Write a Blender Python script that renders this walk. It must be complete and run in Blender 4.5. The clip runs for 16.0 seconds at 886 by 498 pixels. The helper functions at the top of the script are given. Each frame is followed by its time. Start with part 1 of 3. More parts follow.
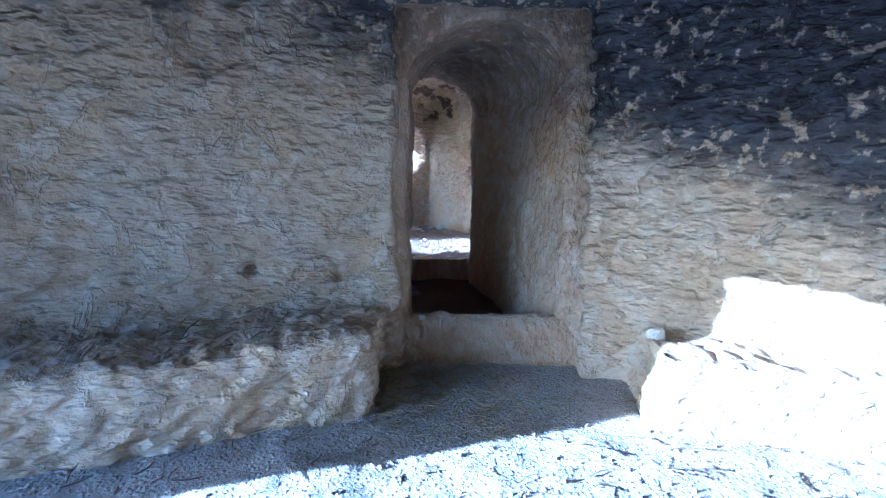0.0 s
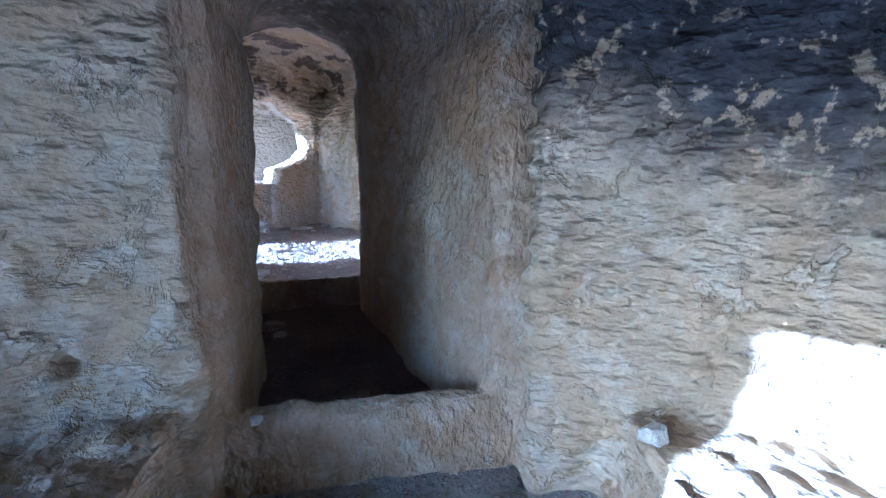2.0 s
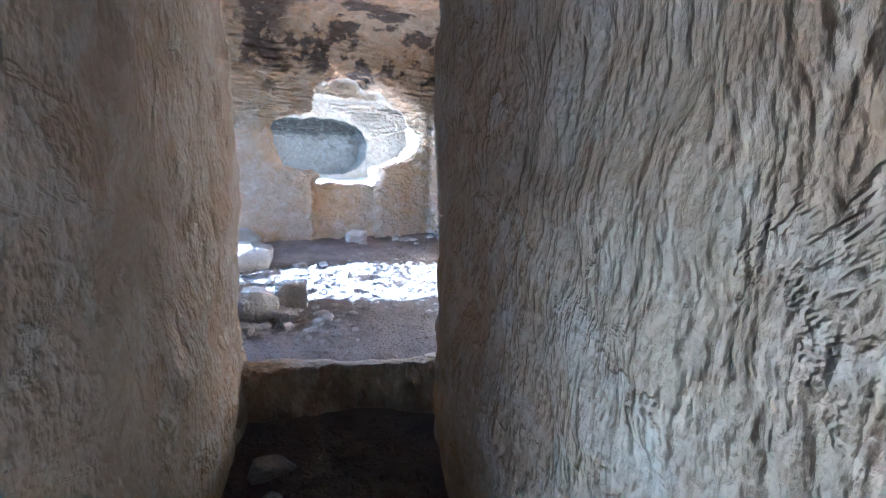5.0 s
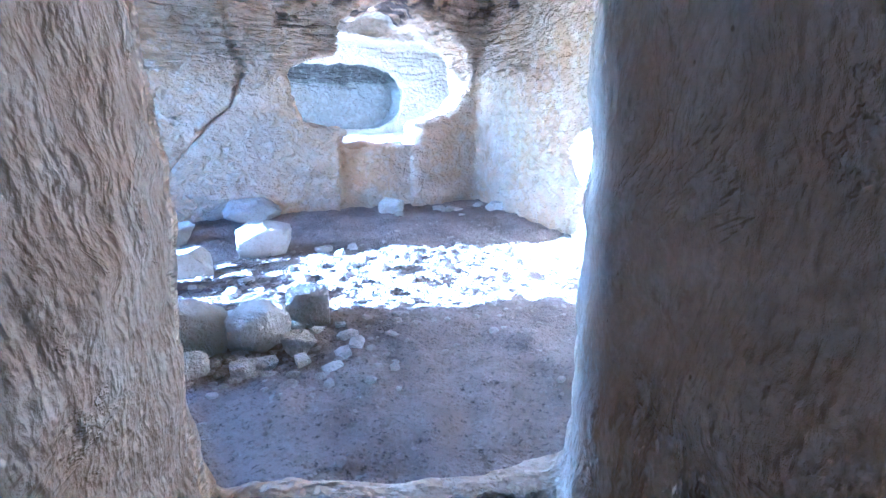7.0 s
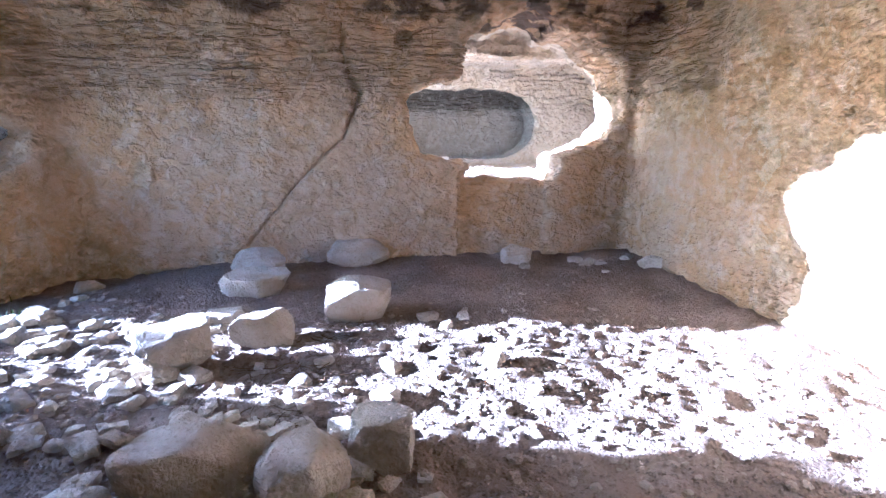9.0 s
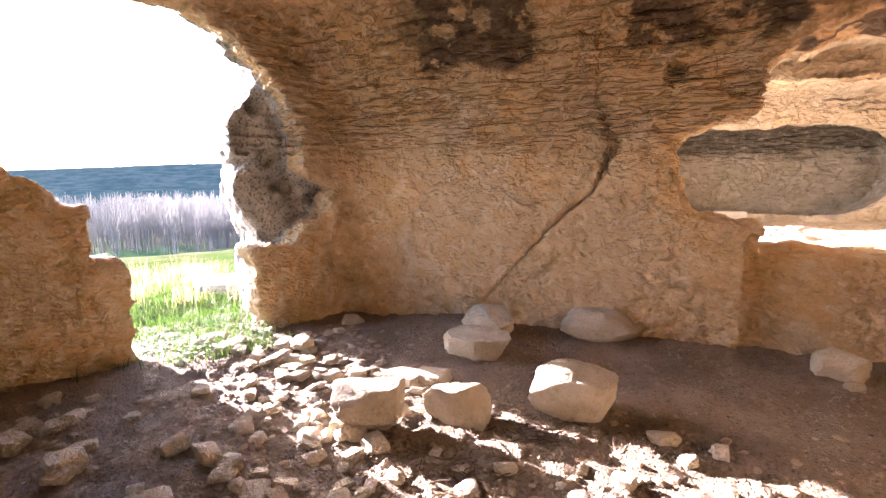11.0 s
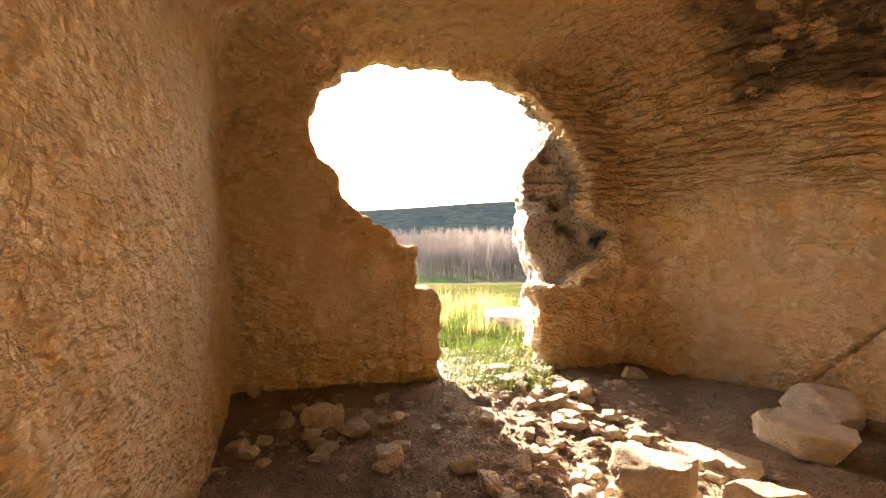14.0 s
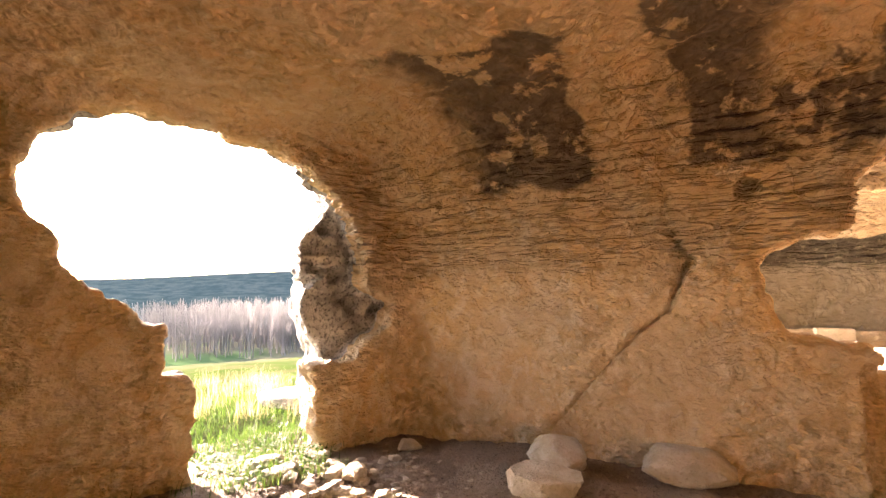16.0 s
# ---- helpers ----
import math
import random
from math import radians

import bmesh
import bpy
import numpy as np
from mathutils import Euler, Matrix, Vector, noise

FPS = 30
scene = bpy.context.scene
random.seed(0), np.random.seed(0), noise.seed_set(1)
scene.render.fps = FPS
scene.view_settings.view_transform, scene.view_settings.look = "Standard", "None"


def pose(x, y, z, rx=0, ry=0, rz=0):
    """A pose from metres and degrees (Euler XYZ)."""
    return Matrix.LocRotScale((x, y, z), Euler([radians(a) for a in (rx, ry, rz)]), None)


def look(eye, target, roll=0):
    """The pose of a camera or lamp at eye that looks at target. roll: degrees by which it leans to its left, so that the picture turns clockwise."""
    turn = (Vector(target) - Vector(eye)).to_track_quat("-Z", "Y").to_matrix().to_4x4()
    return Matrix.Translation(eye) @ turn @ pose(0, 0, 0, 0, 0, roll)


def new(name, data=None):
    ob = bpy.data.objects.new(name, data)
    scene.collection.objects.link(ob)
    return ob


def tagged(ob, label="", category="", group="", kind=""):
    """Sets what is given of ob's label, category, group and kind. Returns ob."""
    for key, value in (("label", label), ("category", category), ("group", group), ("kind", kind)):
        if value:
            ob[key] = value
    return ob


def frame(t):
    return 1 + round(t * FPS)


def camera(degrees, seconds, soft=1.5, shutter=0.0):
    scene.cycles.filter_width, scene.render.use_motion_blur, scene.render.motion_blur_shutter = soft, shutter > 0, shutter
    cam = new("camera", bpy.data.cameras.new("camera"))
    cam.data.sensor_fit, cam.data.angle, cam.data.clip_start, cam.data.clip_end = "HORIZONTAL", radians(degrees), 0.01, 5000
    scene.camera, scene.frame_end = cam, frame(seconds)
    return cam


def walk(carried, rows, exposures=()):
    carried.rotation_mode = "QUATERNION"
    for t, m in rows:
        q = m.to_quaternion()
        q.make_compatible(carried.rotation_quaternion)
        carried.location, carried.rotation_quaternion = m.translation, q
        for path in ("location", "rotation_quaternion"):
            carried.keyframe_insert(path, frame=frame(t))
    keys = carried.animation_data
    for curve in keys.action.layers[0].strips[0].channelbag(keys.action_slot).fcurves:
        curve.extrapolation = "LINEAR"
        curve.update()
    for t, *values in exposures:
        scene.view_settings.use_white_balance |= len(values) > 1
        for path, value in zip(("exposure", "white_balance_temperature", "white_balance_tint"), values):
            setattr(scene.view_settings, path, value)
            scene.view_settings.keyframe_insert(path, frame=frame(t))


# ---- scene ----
cam = camera(87.0, 16.0)
METRES, EYE, TILT, LEAN, TURN = 7.3, 1.35, 0.0, 0.0, 0.0
ROWS = [
    (0.0, 0.0, 0.0, 0.0, 0.17, -8.76, -1.07),
    (0.5, -0.0029, 0.049, 0.0009, -9.62, -8.4, -1.04),
    (1.0, -0.0046, 0.0823, -0.0011, -10.19, -9.15, -1.03),
    (1.5, 0.0194, 0.1349, 0.0031, -9.67, -9.52, -0.99),
    (2.0, 0.0335, 0.1878, 0.0028, -11.09, -9.92, -0.92),
    (2.5, 0.0318, 0.2442, 0.011, -11.76, -8.37, -0.89),
    (3.0, 0.0421, 0.289, 0.0094, -5.08, -8.76, -1.03),
    (3.5, 0.0652, 0.3313, 0.0203, -1.02, -7.53, -1.09),
    (4.0, 0.076, 0.3563, 0.0239, 0.01, -6.64, -1.16),
    (4.5, 0.074, 0.4054, 0.0135, 2.16, -8.28, -1.26),
    (7.0, 0.0182, 0.6204, 0.0208, 8.07, -16.71, -0.55),
    (7.5, 0.0125, 0.675, 0.0236, 9.07, -16.14, -0.46),
    (8.0, 0.0007, 0.7165, 0.0244, 12.42, -15.55, -0.48),
    (10.5, -0.0404, 0.8595, 0.036, 47.51, -9.29, 0.58),
    (11.0, -0.0314, 0.8814, 0.0374, 57.43, -8.14, 0.73),
    (11.5, -0.0227, 0.8829, 0.0436, 68.09, -6.69, 0.78),
    (12.0, -0.0175, 0.8897, 0.0494, 76.49, -5.11, 0.74),
    (12.5, -0.0211, 0.8938, 0.0539, 83.2, -3.63, 0.73),
    (13.0, -0.0273, 0.8845, 0.0551, 88.51, -2.7, 0.78),
    (13.5, -0.032, 0.8748, 0.0539, 91.19, -2.47, 0.77),
    (14.0, -0.0328, 0.8748, 0.0507, 90.83, -3.31, 0.82),
    (14.5, -0.0355, 0.8761, 0.0498, 88.53, -3.91, 0.93),
    (15.0, -0.0391, 0.8783, 0.0492, 83.23, -3.33, 0.98),
    (15.5, -0.0413, 0.8871, 0.0525, 73.82, -0.1, 0.95),
    (16.0, -0.0393, 0.894, 0.0542, 65.38, 4.89, 0.92),
]
EXPOSURES = [
    (0.0, 4.15, 3330, 11), (2.0, 4.2, 3300, 11), (3.5, 4.85, 3250, 11), (4.5, 5.05, 3400, 9), (6.6, 5.8, 3100, 10), (7.0, 5.7, 3020, 10), (7.5, 5.35, 2980, 10), (8.2, 4.7, 3120, 12),
    (10.3, 4.65, 5600, 31), (11.2, 4.65, 6000, 31), (12.0, 5.1, 6300, 32), (12.8, 4.9, 7000, 32), (13.5, 4.0, 8600, 32), (14.5, 4.3, 9000, 32), (16.0, 4.6, 7400, 31),
]
walk(cam, [(t, pose(0, 0, EYE, TILT, LEAN, TURN) @ pose(METRES * x, METRES * y, METRES * z, 90 + pitch, roll, yaw)) for t, x, y, z, yaw, pitch, roll in ROWS], EXPOSURES)

# ---- daylight ----
SUN_YAW, SUN_UP = 109.5, 12.8
sun_way = Vector((-math.sin(radians(SUN_YAW)) * math.cos(radians(SUN_UP)), math.cos(radians(SUN_YAW)) * math.cos(radians(SUN_UP)), math.sin(radians(SUN_UP))))
world = bpy.data.worlds.new("sky")
scene.world = world
world.use_nodes = True
wn = world.node_tree
sky = wn.nodes.new("ShaderNodeTexSky")
sky.sky_type, sky.sun_disc, sky.sun_elevation, sky.sun_rotation = "NISHITA", False, radians(SUN_UP), radians(360 - SUN_YAW)
wn.links.new(sky.outputs[0], wn.nodes["Background"].inputs[0])
wn.nodes["Background"].inputs[1].default_value = 0.125
lamp = bpy.data.lights.new("sun", "SUN")
lamp.energy, lamp.angle, lamp.color = 5.0, radians(0.5), (1.0, 0.9, 0.78)
new("sun", lamp).matrix_world = look(sun_way * 60, (0, 0, 0))


# ---- materials ----
class Nodes:
    """Short way to wire a material."""

    def __init__(self, name, rough=0.95):
        self.mat = bpy.data.materials.new(name)
        self.mat.use_nodes = True
        self.tree = self.mat.node_tree
        self.shader = self.tree.nodes["Principled BSDF"]
        self.shader.inputs["Roughness"].default_value = rough
        self.shader.inputs["Specular IOR Level"].default_value = 0.2
        self.place = self.tree.nodes.new("ShaderNodeNewGeometry").outputs["Position"]

    def add(self, kind, **values):
        node = self.tree.nodes.new(kind)
        for key, value in values.items():
            if key == "op":
                node.operation = value
            elif key == "blend":
                node.data_type, node.blend_type = "RGBA", value
        return node

    def link(self, a, b):
        self.tree.links.new(a, b)

    def mapped(self, scale=(1, 1, 1), turn=(0, 0, 0)):
        m = self.add("ShaderNodeMapping")
        m.vector_type = "POINT"
        m.inputs["Rotation"].default_value = [radians(a) for a in turn]
        m.inputs["Scale"].default_value = scale
        self.link(self.place, m.inputs["Vector"])
        return m.outputs[0]

    def noise(self, scale, detail=4.0, rough=0.55, vector=None, warp=0.0):
        n = self.add("ShaderNodeTexNoise")
        n.inputs["Scale"].default_value, n.inputs["Detail"].default_value = scale, detail
        n.inputs["Roughness"].default_value, n.inputs["Distortion"].default_value = rough, warp
        self.link(vector or self.place, n.inputs["Vector"])
        return n.outputs["Fac"]

    def cells(self, scale, vector=None, kind="F1"):
        n = self.add("ShaderNodeTexVoronoi")
        n.feature = kind
        n.inputs["Scale"].default_value = scale
        self.link(vector or self.place, n.inputs["Vector"])
        return n.outputs["Distance"]

    def ramp(self, fac, low, high, a=0.0, b=1.0):
        n = self.add("ShaderNodeMapRange")
        n.interpolation_type = "SMOOTHSTEP"
        for i, v in enumerate((low, high, a, b)):
            n.inputs[i + 1].default_value = v
        self.link(fac, n.inputs[0])
        return n.outputs[0]

    def math(self, op, a, b):
        n = self.add("ShaderNodeMath", op=op)
        for socket, v in zip(n.inputs, (a, b)):
            if isinstance(v, (int, float)):
                socket.default_value = v
            else:
                self.link(v, socket)
        return n.outputs[0]

    def mix(self, fac, a, b, blend="MIX"):
        n = self.add("ShaderNodeMix", blend=blend)
        for socket, v in zip((n.inputs[0], n.inputs[6], n.inputs[7]), (fac, a, b)):
            if isinstance(v, (int, float)):
                socket.default_value = v
            elif isinstance(v, tuple):
                socket.default_value = (*v, 1)
            else:
                self.link(v, socket)
        return n.outputs[2]

    def axis(self, k):
        n = self.add("ShaderNodeSeparateXYZ")
        self.link(self.place, n.inputs[0])
        return n.outputs[k]

    def finish(self, colour, height=None, depth=0.02, strength=1.0):
        self.link(colour, self.shader.inputs["Base Color"])
        if height is not None:
            b = self.add("ShaderNodeBump")
            b.inputs["Strength"].default_value, b.inputs["Distance"].default_value = strength, depth
            self.link(height, b.inputs["Height"])
            self.link(b.outputs[0], self.shader.inputs["Normal"])
        return self.mat


NORTH_P, NORTH_Q = (-5.75, 8.6), (-0.4, 12.1)


def peck(n, stroke, turn):
    """Tool strokes: long pits with sharp rims, in two sizes, broken up by noise."""
    where = n.mapped(stroke, turn)
    bent = n.add("ShaderNodeVectorMath", op="ADD")
    wobble = n.add("ShaderNodeTexNoise")
    wobble.inputs["Scale"].default_value, wobble.inputs["Detail"].default_value = 0.6, 3.0
    n.link(where, wobble.inputs["Vector"])
    n.link(where, bent.inputs[0])
    n.link(wobble.outputs["Color"], bent.inputs[1])
    ragged = n.noise(1.0, 4, 0.62, where, 0.2)
    pits = n.ramp(n.cells(0.62, bent.outputs[0]), 0.05, 0.62)
    small = n.ramp(n.cells(1.3, bent.outputs[0]), 0.05, 0.6)
    some = n.ramp(n.noise(0.35, 3, 0.6, where), 0.38, 0.6, 0.25, 1.0)
    dug = n.math("ADD", n.math("MULTIPLY", pits, 0.55), n.math("MULTIPLY", small, 0.22))
    return n.math("ADD", n.math("MULTIPLY", ragged, 0.6), n.math("MULTIPLY", dug, some))


def sandstone(name, tone, pale, ochre, stroke, turn, depth, soot=None, layers=False):
    """Carved soft sandstone with tool strokes. stroke: scale along x, y, z; turn: its lean in degrees. soot: mask of
    soot stains, and of the hollow's darker top.
    """
    n = Nodes(name)
    broad, middle, fine = n.noise(1.3, 5, 0.6), n.noise(7, 5, 0.6), n.noise(70, 4, 0.65)
    patches = n.noise(2.6, 6, 0.7, None, 0.6)
    strokes = peck(n, stroke, turn)
    if layers:
        split = n.noise(1.0, 4, 0.6, n.mapped((3.2, 3.2, 21), (0, 5, 0)), 0.4)
        ledges = n.ramp(split, 0.42, 0.5)
        high = n.ramp(n.math("ADD", n.axis(2), n.math("MULTIPLY", n.math("SUBTRACT", broad, 0.5), 0.9)), 1.85, 2.05)
        inverse = n.math("SUBTRACT", 1.0, high)
        strokes = n.math("ADD", n.math("MULTIPLY", strokes, n.math("MULTIPLY", inverse, 0.45)), n.math("MULTIPLY", n.math("ADD", split, n.math("MULTIPLY", ledges, 0.7)), n.math("MULTIPLY", high, 1.3)))
    pits = n.ramp(n.cells(31), 0.0, 0.2)
    rare = n.ramp(n.noise(5, 2), 0.55, 0.62)
    colour = n.mix(n.ramp(broad, 0.38, 0.62), tone, ochre)
    colour = n.mix(n.ramp(middle, 0.45, 0.7, 0, 0.6), colour, pale)
    colour = n.mix(n.ramp(patches, 0.55, 0.6, 0, 0.45), colour, pale)
    colour = n.mix(n.ramp(patches, 0.36, 0.42, 0.55, 0), colour, tuple(c * 0.7 for c in ochre))
    colour = n.mix(n.ramp(fine, 0.35, 0.7, 0.25, 0.0), colour, tuple(c * 0.45 for c in tone))
    colour = n.mix(n.math("MULTIPLY", rare, n.ramp(pits, 0.1, 0.8, 0.7, 0)), colour, tuple(c * 0.25 for c in tone))
    if soot:
        mask, black, chip_scale = soot(n)
        chips = n.ramp(n.noise(chip_scale, 5, 0.6), 0.56, 0.63, 1.0, 0.15)
        colour = n.mix(n.math("MULTIPLY", mask, chips), colour, n.mix(n.ramp(middle, 0.35, 0.65), black, tuple(c * 1.9 for c in black)))
    height = n.math("ADD", strokes, n.math("ADD", n.math("MULTIPLY", fine, 0.16), n.math("MULTIPLY", n.math("MULTIPLY", rare, pits), 0.25)))
    height = n.math("ADD", height, n.math("MULTIPLY", middle, 0.6))
    height = n.math("ADD", height, n.math("MULTIPLY", n.ramp(patches, 0.54, 0.58), 0.35))
    return n.finish(colour, height, depth)


def ragged(n, value, amount, scale=1.4):
    return n.math("ADD", value, n.math("MULTIPLY", n.math("SUBTRACT", n.noise(scale, 6, 0.65), 0.5), amount))


def soot_entrance(n):
    lean = n.math("ADD", n.axis(2), n.math("MULTIPLY", n.axis(0), 0.33))
    right = n.ramp(ragged(n, lean, 1.0), 1.62, 2.25, 0, 0.95)
    above = n.math("MULTIPLY", n.ramp(ragged(n, n.axis(2), 1.7, 2.4), 2.0, 2.45, 0, 0.85), n.ramp(n.axis(0), -3.4, -1.8))
    return n.math("MAXIMUM", right, above), (0.026, 0.026, 0.028), 13


def soot_passage(n):
    return n.ramp(ragged(n, n.axis(2), 1.6, 2.2), 1.7, 2.8, 0, 0.75), (0.045, 0.036, 0.028), 14


def north_axes(n):
    dx, dy = 0.837, 0.547
    x, y = n.math("SUBTRACT", n.axis(0), NORTH_P[0]), n.math("SUBTRACT", n.axis(1), NORTH_P[1])
    return (n.math("ADD", n.math("MULTIPLY", x, dx), n.math("MULTIPLY", y, dy)), n.math("SUBTRACT", n.math("MULTIPLY", y, dx), n.math("MULTIPLY", x, dy)))


def soot_vault(n):
    """Two black plates of old soot beside the broken rib of the vault."""
    u, out = north_axes(n)
    u, out = ragged(n, u, 1.0, 1.6), ragged(n, out, 1.3, 1.5)
    rib = n.ramp(n.math("ABSOLUTE", n.math("SUBTRACT", u, 2.75), 0), 0.3, 0.4)
    band = n.math("MULTIPLY", n.ramp(out, -2.1, -1.9), n.ramp(u, 1.0, 1.4))
    high = n.ramp(ragged(n, n.axis(2), 0.5), 2.65, 2.75)
    band = n.math("MULTIPLY", band, n.math("MAXIMUM", n.ramp(u, 3.9, 3.5), n.ramp(n.noise(1.9, 4, 0.6), 0.5, 0.56)))
    return n.math("MULTIPLY", n.math("MULTIPLY", rib, band), n.math("MULTIPLY", high, 0.85)), (0.04, 0.03, 0.024), 4


# the grey hollow gets darker towards its top
def dark_top_hollow(n):
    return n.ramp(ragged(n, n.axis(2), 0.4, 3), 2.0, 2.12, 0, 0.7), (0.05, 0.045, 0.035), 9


ROCK_A = sandstone("carved stone of the entrance room", (0.37, 0.29, 0.185), (0.47, 0.4, 0.29), (0.36, 0.26, 0.14), (12, 12, 28), (0, 32, 0), 0.034, soot_entrance)
ROCK_P = sandstone("pecked stone of the passage", (0.36, 0.27, 0.165), (0.46, 0.38, 0.27), (0.33, 0.22, 0.115), (46, 46, 27), (0, 4, 0), 0.02, soot_passage)
ROCK_C = sandstone("smoothed stone of the bright room", (0.48, 0.36, 0.22), (0.58, 0.475, 0.335), (0.5, 0.325, 0.155), (18, 18, 34), (0, 20, 0), 0.06)
ROCK_D = sandstone("pale stone of the far room", (0.52, 0.44, 0.33), (0.6, 0.54, 0.43), (0.5, 0.4, 0.27), (14, 14, 22), (0, 20, 0), 0.05)
ROCK_N = sandstone("layered stone under the vault", (0.48, 0.35, 0.21), (0.58, 0.465, 0.325), (0.5, 0.325, 0.155), (20, 20, 30), (0, 16, 0), 0.085, soot_vault, True)
GREY_ROCK = sandstone("grey streaked stone", (0.25, 0.23, 0.19), (0.34, 0.32, 0.27), (0.24, 0.21, 0.16), (8, 8, 24), (0, 4, 0), 0.05, dark_top_hollow, True)
ROCK_CEIL = sandstone("sooty stone of the vault", (0.47, 0.335, 0.2), (0.55, 0.43, 0.29), (0.47, 0.3, 0.145), (10, 10, 16), (0, 0, 20), 0.08, soot_vault)


def weathered_material():
    n = Nodes("grey lichen-covered cliff stone")
    spots, broad = n.noise(28, 5, 0.7), n.noise(3, 5, 0.6)
    colour = n.mix(n.ramp(broad, 0.35, 0.65), (0.27, 0.26, 0.24), (0.42, 0.4, 0.36))
    colour = n.mix(n.ramp(spots, 0.52, 0.6, 0, 0.8), colour, (0.07, 0.068, 0.065))
    return n.finish(colour, n.math("ADD", spots, n.math("MULTIPLY", broad, 2)), 0.05)


def dirt_material(name, a, b, dark):
    n = Nodes(name)
    broad, grit, fine = n.noise(1.6, 5, 0.6), n.noise(32, 5, 0.7), n.noise(140, 3, 0.6)
    colour = n.mix(n.ramp(broad, 0.36, 0.64), a, b)
    colour = n.mix(n.ramp(grit, 0.52, 0.72), colour, dark)
    colour = n.mix(n.ramp(fine, 0.62, 0.75), colour, tuple(min(0.7, c * 1.5) for c in b))
    crumbs = n.ramp(n.cells(38), 0.0, 0.5, 1, 0)
    return n.finish(colour, n.math("ADD", n.math("ADD", grit, n.math("MULTIPLY", fine, 0.4)), n.math("MULTIPLY", crumbs, 0.6)), 0.05)


def stone_material(name, a, b, dark):
    n = Nodes(name)
    info = n.add("ShaderNodeObjectInfo").outputs["Random"]
    broad, grit = n.noise(6, 5, 0.65), n.noise(45, 4, 0.65)
    colour = n.mix(n.ramp(broad, 0.35, 0.65), a, b)
    colour = n.mix(n.math("MULTIPLY", info, 0.35), colour, dark)
    colour = n.mix(n.ramp(grit, 0.55, 0.75, 0, 0.6), colour, dark)
    return n.finish(colour, n.math("ADD", n.math("MULTIPLY", broad, 1.5), grit), 0.05)


CLIFF = weathered_material()
DIRT_A = dirt_material("pale dusty earth", (0.33, 0.29, 0.235), (0.4, 0.355, 0.29), (0.18, 0.15, 0.115))
DIRT_C = dirt_material("brown trodden earth", (0.2, 0.148, 0.105), (0.3, 0.23, 0.165), (0.085, 0.06, 0.04))
# brown earth with the shade behind the sills put into its colour
DIRT_P = dirt_material("packed earth darkened as shade", (0.1, 0.07, 0.045), (0.15, 0.11, 0.07), (0.05, 0.035, 0.022))
STONE = stone_material("broken tan limestone", (0.48, 0.4, 0.29), (0.6, 0.53, 0.42), (0.25, 0.2, 0.14))
GRIT = stone_material("dusty grit", (0.24, 0.18, 0.125), (0.33, 0.26, 0.19), (0.14, 0.1, 0.07))
CHIP = stone_material("broken tan chips", (0.34, 0.265, 0.185), (0.45, 0.37, 0.27), (0.18, 0.135, 0.09))
PALE_STONE = stone_material("pale cut limestone", (0.62, 0.56, 0.46), (0.7, 0.65, 0.56), (0.45, 0.38, 0.29))


def leaf_material(name, a, b):
    n = Nodes(name, 0.6)
    n.shader.inputs["Transmission Weight"].default_value = 0.0
    fac = n.add("ShaderNodeNewGeometry").outputs["Random Per Island"]
    colour = n.mix(fac, a, b)
    t = n.add("ShaderNodeBsdfTranslucent")
    m = n.add("ShaderNodeMixShader")
    m.inputs[0].default_value = 0.45
    n.link(colour, t.inputs[0])
    n.link(colour, n.shader.inputs["Base Color"])
    n.link(n.shader.outputs[0], m.inputs[1])
    n.link(t.outputs[0], m.inputs[2])
    n.link(m.outputs[0], n.tree.nodes["Material Output"].inputs[0])
    return n.mat


GREEN = leaf_material("fresh green grass", (0.03, 0.072, 0.01), (0.065, 0.105, 0.02))
STRAW = leaf_material("dry straw-coloured grass", (0.22, 0.18, 0.08), (0.34, 0.28, 0.15))
TWIGS = leaf_material("bare grey poplar wood", (0.11, 0.105, 0.1), (0.18, 0.17, 0.165))


def land_material():
    n = Nodes("meadow and far woods with haze tint")
    far = n.ramp(n.axis(0), -240, -330)
    near = n.ramp(n.axis(0), -14, -24)
    fields = n.mix(n.ramp(n.noise(0.012, 3), 0.42, 0.55), (0.04, 0.07, 0.03), (0.08, 0.075, 0.05))
    # distance haze is put into the far woods as a blue-green tint
    woods = n.mix(n.ramp(n.noise(0.05, 5, 0.7), 0.4, 0.62), (0.012, 0.022, 0.024), (0.025, 0.036, 0.036))
    grass = n.mix(n.ramp(n.noise(1.2, 5), 0.4, 0.6), (0.055, 0.058, 0.025), (0.033, 0.052, 0.014))
    n.shader.inputs["Specular IOR Level"].default_value = 0.0
    return n.finish(n.mix(far, n.mix(near, grass, fields), woods), n.noise(8, 5), 0.1)


LAND = land_material()

# ---- the rock: one mass, carved ----
CELL = 0.04
LOW, HIGH = np.array((-7.6, -3.2, -0.6)), np.array((4.2, 17.2, 4.3))
counts = np.ceil((HIGH - LOW) / CELL).astype(int)
AX, AY, AZ = (np.arange(counts[k], dtype=np.float32) * CELL + LOW[k] for k in range(3))
X, Y, Z = AX[:, None, None], AY[None, :, None], AZ[None, None, :]


def lattice(seed):
    return np.random.RandomState(seed).rand(64, 64, 64).astype(np.float32)


LATTICE = lattice(3)


